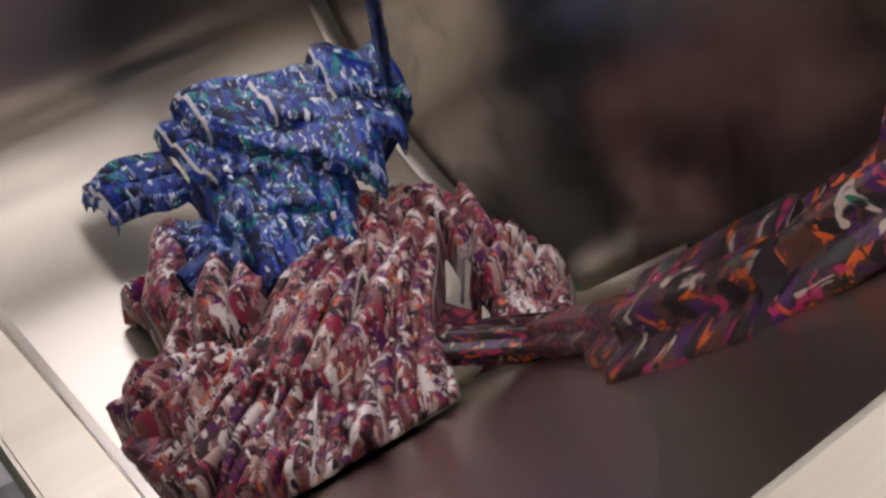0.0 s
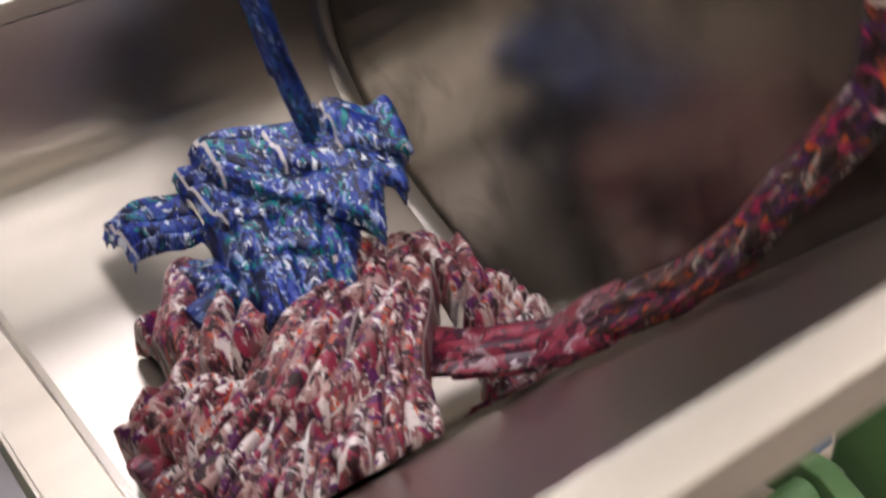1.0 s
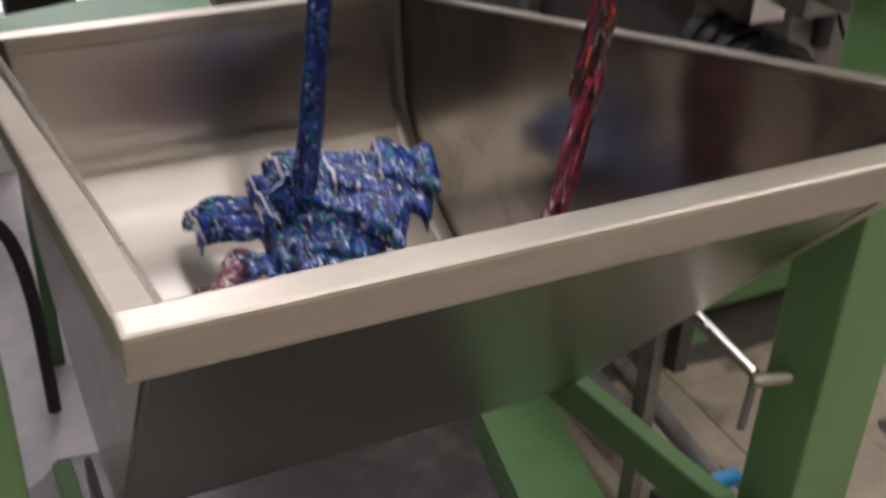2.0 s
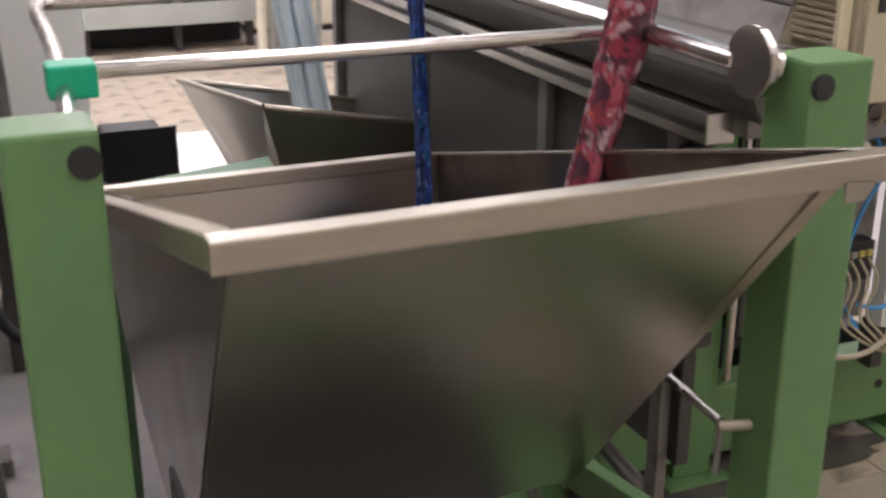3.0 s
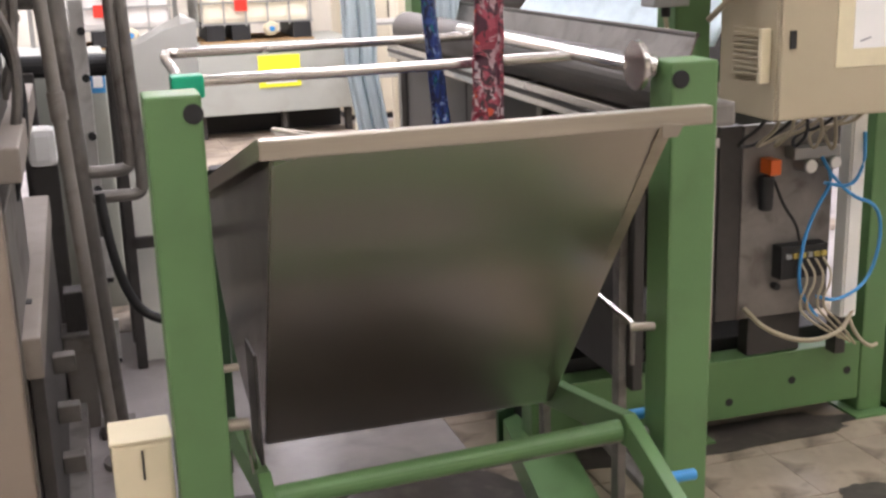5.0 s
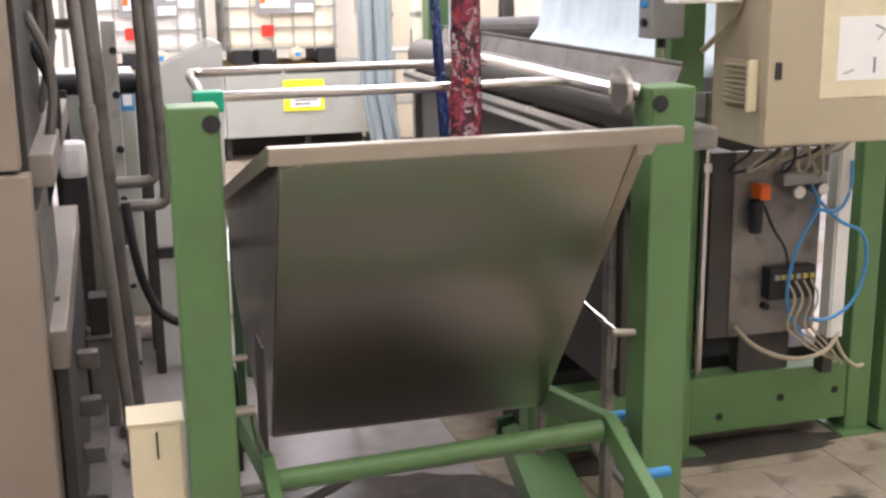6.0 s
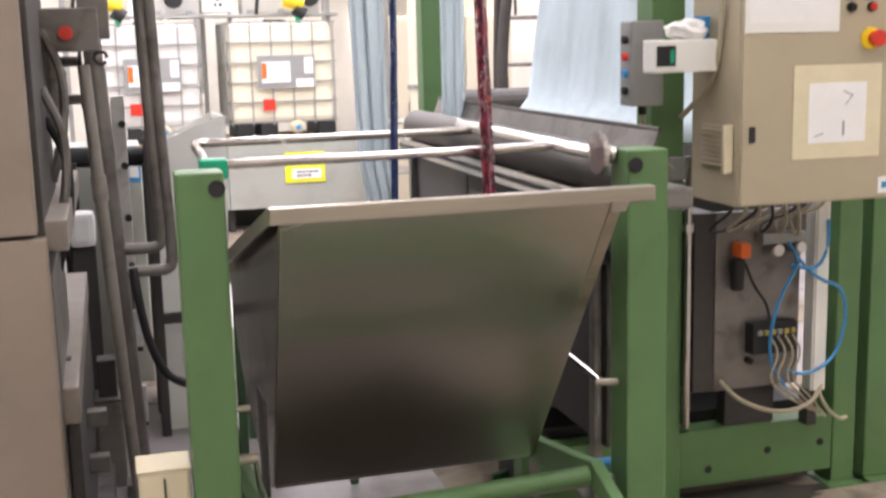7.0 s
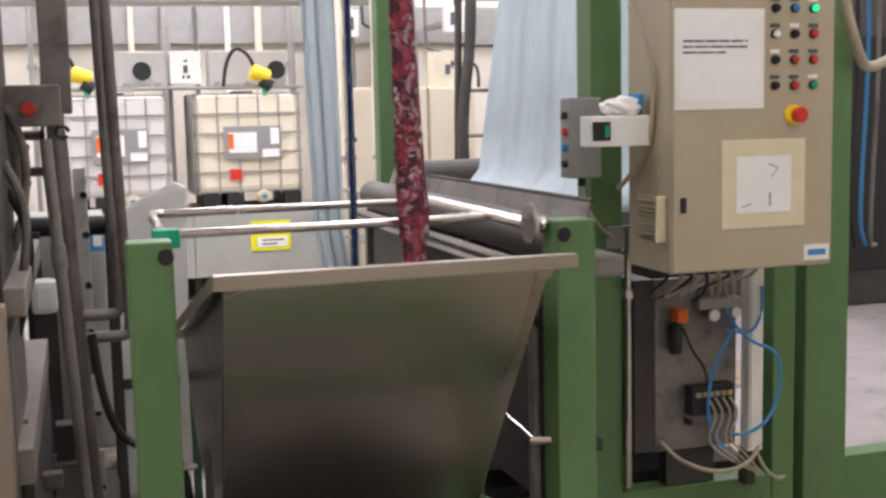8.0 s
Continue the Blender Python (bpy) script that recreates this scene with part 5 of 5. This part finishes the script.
def piles():
    pink = thing("pink_cloth_pile", "heap of wet crumpled pink and purple printed cloth", "cloth")
    mound(pink, PINK_PRINT, 0.43, 0.62, 0.165, 0.19, 0.10, 1.0)
    for amp, pleats, dome, quad in (
            # ruffled tongues round the edge of the fan
            (0.009, 5, 0.025, [(0.40, 0.66, 0.625), (0.42, 0.60, 0.635), (0.272, 0.615, 0.585), (0.262, 0.690, 0.590)]),
            (0.009, 5, 0.025, [(0.41, 0.60, 0.630), (0.44, 0.56, 0.630), (0.285, 0.510, 0.580), (0.258, 0.590, 0.580)]),
            (0.009, 5, 0.025, [(0.42, 0.56, 0.625), (0.47, 0.52, 0.625), (0.350, 0.440, 0.595), (0.285, 0.505, 0.580)]),
            (0.009, 5, 0.025, [(0.45, 0.53, 0.625), (0.50, 0.50, 0.625), (0.425, 0.395, 0.635), (0.345, 0.435, 0.600)]),
            (0.008, 5, 0.022, [(0.49, 0.51, 0.625), (0.53, 0.48, 0.630), (0.510, 0.372, 0.660), (0.425, 0.392, 0.640)]),
            # wads at the far side
            (0.010, 7, 0.028, [(0.480, 0.650, 0.675), (0.472, 0.900, 0.655), (0.352, 0.867, 0.600), (0.400, 0.655, 0.630)]),
            (0.009, 6, 0.028, [(0.395, 0.575, 0.655), (0.375, 0.690, 0.650), (0.268, 0.700, 0.600), (0.315, 0.560, 0.615)]),
            # the fan of pleats
            (0.010, 8, 0.03, [(0.560, 0.665, 0.700), (0.650, 0.565, 0.705), (0.520, 0.425, 0.640), (0.345, 0.610, 0.645)]),
            (0.009, 5, 0.03, [(0.520, 0.640, 0.700), (0.600, 0.600, 0.715), (0.480, 0.475, 0.655), (0.400, 0.560, 0.660)]),
            # upright strips beside the fan
            (0.006, 4, 0.03, [(0.640, 0.690, 0.715), (0.704, 0.585, 0.715), (0.590, 0.448, 0.665), (0.545, 0.490, 0.675)]),
            (0.006, 3, 0.03, [(0.550, 0.490, 0.665), (0.600, 0.462, 0.650), (0.570, 0.375, 0.665), (0.500, 0.400, 0.640)]),
            (0.006, 4, 0.03, [(0.600, 0.735, 0.700), (0.700, 0.680, 0.725), (0.690, 0.610, 0.715), (0.580, 0.640, 0.700)])):
        cloth_flap(pink, PINK_PRINT, amp, pleats, quad, dome, hem=(0.915, 0.935) if dome == 0.03 and pleats < 6 else (0.45, 0.47) if pleats == 5 else None)
    # loose flap towards the rope
    for amp, pleats, quad in (
            (0.007, 4, [(0.700, 0.680, 0.715), (0.770, 0.625, 0.700), (0.765, 0.545, 0.660), (0.715, 0.570, 0.680)]),
            (0.008, 5, [(0.765, 0.600, 0.690), (0.822, 0.470, 0.650), (0.775, 0.405, 0.590), (0.715, 0.540, 0.630)]),
            (0.006, 4, [(0.722, 0.520, 0.620), (0.790, 0.420, 0.600), (0.725, 0.375, 0.620), (0.680, 0.440, 0.600)])):
        cloth_flap(pink, PINK_PRINT, amp, pleats, quad, 0.02, 0.4, False, 0.2, (0.93, 0.97))
    blue = thing("blue_cloth_pile", "heap of wet folded blue and teal printed cloth", "cloth")
    mound(blue, BLUE_PRINT, 0.55, 0.79, 0.13, 0.14, 0.15, 2.0)
    # flat folded layers, fanned out one over the other
    for amp, pleats, quad, lengthwise in (
            (0.008, 4, [(0.430, 0.885, 0.665), (0.560, 0.780, 0.700), (0.530, 0.655, 0.675), (0.455, 0.760, 0.670)], False),
            (0.008, 5, [(0.500, 0.880, 0.735), (0.657, 0.690, 0.760), (0.600, 0.612, 0.705), (0.478, 0.660, 0.690)], False),
            (0.005, 4, [(0.381, 0.992, 0.695), (0.500, 0.935, 0.725), (0.500, 0.870, 0.705), (0.400, 0.925, 0.680)], True),
            (0.005, 6, [(0.530, 0.860, 0.750), (0.640, 0.740, 0.770), (0.620, 0.650, 0.735), (0.500, 0.760, 0.725)], False),
            (0.005, 4, [(0.494, 0.953, 0.755), (0.610, 0.850, 0.775), (0.590, 0.759, 0.750), (0.507, 0.816, 0.738)], True),
            (0.0026, 6, [(0.519, 0.925, 0.805), (0.758, 0.804, 0.820), (0.655, 0.628, 0.785), (0.533, 0.870, 0.790)], True),
            (0.0022, 5, [(0.600, 0.880, 0.825), (0.775, 0.790, 0.825), (0.720, 0.670, 0.800), (0.600, 0.800, 0.805)], True),
            (0.0020, 4, [(0.690, 0.845, 0.838), (0.782, 0.795, 0.838), (0.758, 0.715, 0.825), (0.672, 0.765, 0.828)], True)):
        cloth_flap(blue, BLUE_PRINT, amp, pleats, quad, 0.012, 0.3, lengthwise, 0.14, (0.045, 0.065) if lengthwise else None)


piles()


# ---------------------------------------------------------------- cloth ropes, drawn upwards piece by piece
PIECE = 0.13


def rope_mesh(name, material, rw, rd, seed, twist=0.12):
    """One short length of a twisted, crumpled band of cloth, centred on its own z axis."""
    bm = bmesh.new()
    uvl = bm.loops.layers.uv.new("UVMap")
    n, rows = 26, 12
    length = PIECE * 1.32
    grid = []
    for j in range(rows + 1):
        s = j / rows
        z = (s - 0.5) * length
        end = min(1.0, 0.92 + 1.0 * min(s, 1 - s))
        line = []
        for k in range(n):
            a = 2 * math.pi * k / n
            fold = 1 + 0.24 * math.sin(5 * a + 0.6) + 0.14 * math.sin(9 * a - 1.2) + 0.16 * math.sin(math.pi * s) * noise.noise((math.cos(a) * 1.6, math.sin(a) * 1.6, s * 2.5 + seed))
            x, y = rw * fold * end * math.cos(a), rd * fold * end * math.sin(a)
            t = twist * (s - 0.5)
            line.append(bm.verts.new((x * math.cos(t) - y * math.sin(t), x * math.sin(t) + y * math.cos(t), z)))
        grid.append(line)
    for j in range(rows):
        for k in range(n):
            l = (k + 1) % n
            f = bm.faces.new((grid[j][k], grid[j][l], grid[j + 1][l], grid[j + 1][k]))
            f.smooth = True
            for lp, (p, q) in zip(f.loops, ((k, j), (k + 1, j), (k + 1, j + 1), (k, j + 1))):
                lp[uvl].uv = (seed + p / n * 0.16, seed * 0.7 + q / rows * length)
    bm.faces.new(grid[0])
    bm.faces.new(list(reversed(grid[-1])))
    me = bpy.data.meshes.new(name)
    bm.to_mesh(me)
    bm.free()
    me.materials.append(material)
    return me


def between(table, t):
    """The table's values at time t, eased from row to row."""
    for (t0, a), (t1, b) in zip(table, table[1:]):
        if t <= t1:
            k = max(0.0, (t - t0) / (t1 - t0))
            k = k * k * (3 - 2 * k)
            return [p + (q - p) * k for p, q in zip(a, b)]
    return list(table[-1][1])


def along(points, s):
    """Place and direction at length s along the points; straight on beyond both ends."""
    pts = [Vector(p) for p in points]
    for p, q in zip(pts, pts[1:]):
        d = (q - p).length
        if s <= d or q is pts[-1]:
            return p + (q - p) * (s / d), (q - p).normalized()
        s -= d


# red rope: x of the exit, then x, y, z of two bends, then x and y higher up
RED_PATH = [
    (0.0, (0.665, 0.355, 0.475, -0.02, 1.125, 0.535, -0.11, 1.235, 0.90, 0.10)),
    (0.5, (0.665, 0.365, 0.445, -0.04, 1.155, 0.555, -0.118, 1.245, 0.90, 0.10)),
    (1.0, (0.72, 0.38, 0.741, 0.15, 0.952, 0.74, 0.00, 1.226, 0.76, 0.00)),
    (1.2, (0.72, 0.38, 0.760, 0.18, 0.93, 0.745, 0.02, 1.200, 0.72, 0.00)),
    (1.8, (0.70, 0.38, 0.74, 0.30, 0.92, 0.76, 0.25, 1.22, 0.80, 0.30)),
    (2.3, (0.68, 0.42, 0.73, 0.39, 1.02, 0.79, 0.38, 1.35, 0.84, 0.38)),
    (2.5, (0.70, 0.42, 0.78, 0.39, 1.05, 0.86, 0.38, 1.40, 0.92, 0.38)),
    (2.7, (0.76, 0.42, 0.88, 0.39, 1.07, 0.96, 0.38, 1.42, 1.00, 0.38)),
    (3.0, (0.74, 0.42, 0.82, 0.39, 1.10, 0.90, 0.38, 1.44, 0.94, 0.38)),
    (3.5, (0.68, 0.42, 0.695, 0.39, 1.10, 0.705, 0.38, 1.45, 0.72, 0.38)),
    (4.5, (0.69, 0.42, 0.705, 0.39, 1.15, 0.715, 0.38, 1.50, 0.72, 0.38)),
    (6.0, (0.64, 0.42, 0.64, 0.39, 1.20, 0.64, 0.38, 1.58, 0.64, 0.38)),
    (6.5, (0.72, 0.42, 0.74, 0.39, 1.20, 0.73, 0.38, 1.62, 0.72, 0.38)),
    (7.0, (0.72, 0.42, 0.74, 0.39, 1.20, 0.72, 0.38, 1.70, 0.70, 0.38)),
    (7.5, (0.72, 0.42, 0.725, 0.39, 1.20, 0.70, 0.38, 1.80, 0.68, 0.38)),
    (8.0, (0.70, 0.42, 0.695, 0.39, 1.20, 0.67, 0.38, 1.90, 0.655, 0.38)),
]
RED_TRAVEL = [(0.0, (0.0,)), (1.2, (0.30,)), (2.7, (0.85,)), (3.5, (1.02,)), (4.5, (1.14,)), (6.0, (1.32,)), (8.0, (1.56,))]
RED_TURN = [(0.0, (20,)), (1.2, (45,)), (2.3, (55,)), (2.55, (48,)), (2.8, (10,)), (3.0, (0,)), (4.5, (5,)), (6.6, (0,)), (6.75, (10,)), (7.0, (72,)), (7.25, (15,)), (8.0, (5,))]
BLUE_PATH = [
    (0.0, (0.755, 0.755, 0.684, 0.660, 1.0, 0.625, 0.60, 1.15, 0.60, 0.62)),
    (0.5, (0.745, 0.735, 0.656, 0.680, 1.0, 0.585, 0.64, 1.15, 0.58, 0.66)),
    (1.0, (0.660, 0.815, 0.611, 0.805, 1.0, 0.580, 0.80, 1.15, 0.58, 0.79)),
    (1.2, (0.640, 0.815, 0.595, 0.805, 1.0, 0.575, 0.80, 1.15, 0.58, 0.79)),
    (2.3, (0.52, 0.80, 0.57, 0.80, 1.02, 0.60, 0.80, 1.28, 0.61, 0.80)),
    (2.5, (0.53, 0.80, 0.615, 0.80, 1.08, 0.65, 0.80, 1.37, 0.65, 0.80)),
    (2.7, (0.60, 0.80, 0.67, 0.80, 1.10, 0.68, 0.80, 1.39, 0.68, 0.80)),
    (3.0, (0.70, 0.80, 0.705, 0.80, 1.05, 0.69, 0.80, 1.39, 0.67, 0.80)),
    (3.5, (0.70, 0.80, 0.67, 0.80, 1.10, 0.62, 0.80, 1.41, 0.58, 0.80)),
    (4.0, (0.72, 0.80, 0.70, 0.80, 1.13, 0.67, 0.80, 1.58, 0.63, 0.80)),
    (4.5, (0.73, 0.80, 0.71, 0.80, 1.18, 0.68, 0.80, 1.50, 0.64, 0.80)),
    (6.5, (0.72, 0.80, 0.71, 0.80, 1.22, 0.68, 0.80, 1.65, 0.64, 0.80)),
    (7.0, (0.60, 0.80, 0.58, 0.80, 1.22, 0.59, 0.80, 1.62, 0.60, 0.80)),
    (7.5, (0.60, 0.80, 0.585, 0.80, 1.21, 0.60, 0.80, 1.80, 0.60, 0.80)),
    (8.0, (0.63, 0.80, 0.62, 0.80, 1.22, 0.62, 0.80, 1.90, 0.62, 0.80)),
]
BLUE_TRAVEL = [(0.0, (0.0,)), (1.2, (0.22,)), (2.7, (0.60,)), (4.5, (0.90,)), (6.0, (1.10,)), (8.0, (1.35,))]
BLUE_TURN = [(0.0, (60,)), (1.2, (30,)), (2.5, (10,)), (2.9, (15,)), (3.1, (60,)), (3.4, (40,)), (4.0, (15,)), (4.6, (20,)), (6.0, (55,)), (6.8, (75,)), (8.0, (80,))]


def rope_pose(path, travel, turn, t, start, exit_z, tail):
    """Pose of the piece that lies at length start at the beginning, at time t."""
    ex, ey, ax, ay, az, bx, by, bz, hx, hy = between(path, t)
    pts = [tail, (tail[0] + 0.25, tail[1] + 0.06, tail[2]), (ex - 0.05, ey + 0.06, exit_z - 0.03) if exit_z < 0.8 else (ex, ey, exit_z - 0.12), (ex, ey, exit_z), (ax, ay, az), (bx, by, bz), (hx, hy, 2.3), (hx, hy, 4.2), (hx, hy + 3, 4.25)]
    # measure lengths from the exit
    before = sum((Vector(q) - Vector(p)).length for p, q in zip(pts[:3], pts[1:4]))
    s = before + start + between(travel, t)[0]
    if s < 0:
        s = 0
    p0, d0 = along(pts, s - 0.05) if s > 0.05 else along(pts, s)
    p1, d1 = along(pts, s + 0.05)
    p, _ = along(pts, s)
    p = p.lerp((p0 + p1) / 2, 0.6)
    d = (p1 - p0).normalized()
    ax_ = Vector((1, 0, 0)) - d * d.x
    ax_.normalize()
    ay_ = d.cross(ax_)
    m = Matrix((ax_, ay_, d)).transposed().to_4x4()
    return Matrix.Translation(p) @ m @ pose(0, 0, 0, 0, 0, between(turn, t)[0] + 14 * math.sin(start * 2.3))


KEY_TIMES = [0, 0.25, 0.5, 0.75, 1.0, 1.2, 1.5, 1.9, 2.3, 2.5, 2.7, 2.85, 3.0, 3.25, 3.5, 4.0, 4.5, 5.25, 6.0, 6.25, 6.5, 6.7, 6.85, 7.0, 7.15, 7.3, 7.5, 7.75, 8.0]
ROPES = []


def ropes():
    variants = {}
    for key, m, rw, rd in (("red", RED_PRINT, 0.031, 0.012), ("orange", ORANGE_PRINT, 0.044, 0.024), ("loose", ORANGE_PRINT, 0.034, 0.020), ("brown", ORANGE_PRINT, 0.024, 0.015), ("blue", BLUE_DEEP, 0.020, 0.0075)):
        variants[key] = [rope_mesh(key + "_cloth_length", m, rw * (1 + 0.08 * (k - 1)), rd, 1.3 + 2.1 * k) for k in range(4)]
    for k in range(44):
        start = -1.62 + PIECE * k
        kind = "orange" if 0.50 < start < 0.95 else "loose" if 0.36 < start < 1.05 else "brown" if -0.15 < start < 1.05 else "red"
        ob = new("cloth_rope_length", variants[kind][(k * 3 + k // 5) % 4])
        tagged(ob, "length of twisted red and grey printed wet cloth rope" if kind == "red" else "length of crumpled orange and purple printed wet cloth rope", "cloth rope", "lengths of the red cloth rope")
        ROPES.append((ob, RED_PATH, RED_TRAVEL, RED_TURN, start, 0.70, (0.32, 0.62, 0.565)))
    for k in range(42):
        start = -1.42 + PIECE * k
        ob = new("cloth_rope_length", variants["blue"][(k * 3 + k // 5) % 4])
        tagged(ob, "length of thin dark blue printed wet cloth rope", "cloth rope", "lengths of the blue cloth rope")
        ROPES.append((ob, BLUE_PATH, BLUE_TRAVEL, BLUE_TURN, start, 0.825, (0.48, 0.76, 0.66)))


RED_PRINT = cloth_mat("red_and_grey_print", (0.20, 0.018, 0.04), [((0.34, 0.22, 0.24), 0.52, 0.6), ((0.05, 0.010, 0.025), 0.52, 0.8), ((0.30, 0.05, 0.08), 0.56, 1.0), ((0.46, 0.38, 0.40), 0.60, 0.9),
    ((0.03, 0.008, 0.015), 0.58, 1.5), ((0.48, 0.07, 0.03), 0.67, 0.9)], 40)
BLUE_DEEP = cloth_mat("deep_blue_print", (0.008, 0.022, 0.13), [((0.004, 0.008, 0.04), 0.50, 0.8), ((0.03, 0.07, 0.26), 0.55, 0.9), ((0.0, 0.12, 0.14), 0.62, 0.9), ((0.20, 0.26, 0.42), 0.61, 1.2)], 60)
ropes()
g = thing("rope_guide", "steel guide rollers under the ceiling carrying the ropes", "roller")
part("red_roller", rod((0.4, 0.38 + 0.06, 4.16), (1.2, 0.38 + 0.06, 4.16), 0.05, 18), TUBE, g)
part("blue_roller", rod((0.4, 0.86, 4.16), (1.0, 0.86, 4.16), 0.05, 18), TUBE, g)
for x in (0.39, 1.19):
    part("hanger", box(x, x + 0.02, 0.40, 0.92, 4.10, 4.6, 0.004), DULL, g)


# ---------------------------------------------------------------- floor tiles
def floor_tiles():
    size = 0.30
    ground = bpy.data.objects["floor"]
    mesh_ = None
    rest = bmesh.new()
    count = 0
    cells = [(i, j) for j in range(-3, 28) for i in range(-2, 13)]
    for i, j in cells:
        x, y = i * size + 0.02, j * size
        if x < 0.9 and y < 2.7:
            continue
        if y < 3.3 and x > 2.9:
            continue
        if count < 290:
            if mesh_ is None:
                bm = box(-size / 2 + 0.0015, size / 2 - 0.0015, -size / 2 + 0.0015, size / 2 - 0.0015, 0, 0.004, 0.001)
                me = bpy.data.meshes.new("tile")
                bm.to_mesh(me)
                bm.free()
                me.materials.append(TILE)
                mesh_ = me
            ob = new("tile", mesh_)
            ob.parent = ground
            ob.location = (x + size / 2, y + size / 2, 0.0 + 0.0008 * ((i * 7 + j * 3) % 3))
            count += 1
        else:
            box(x + 0.003, x + size - 0.003, y + 0.003, y + size - 0.003, 0, 0.005, 0, rest)
    ob = part("floor_tiling", rest, TILE, ground)
    tagged(ob, "worn beige floor tiles farther back", kind="stuff")


floor_tiles()


def motions():
    for ob, path, travel, turn, start, exit_z, tail in ROPES:
        walk(ob, [(t, rope_pose(path, travel, turn, t, start, exit_z, tail)) for t in KEY_TIMES])


motions()
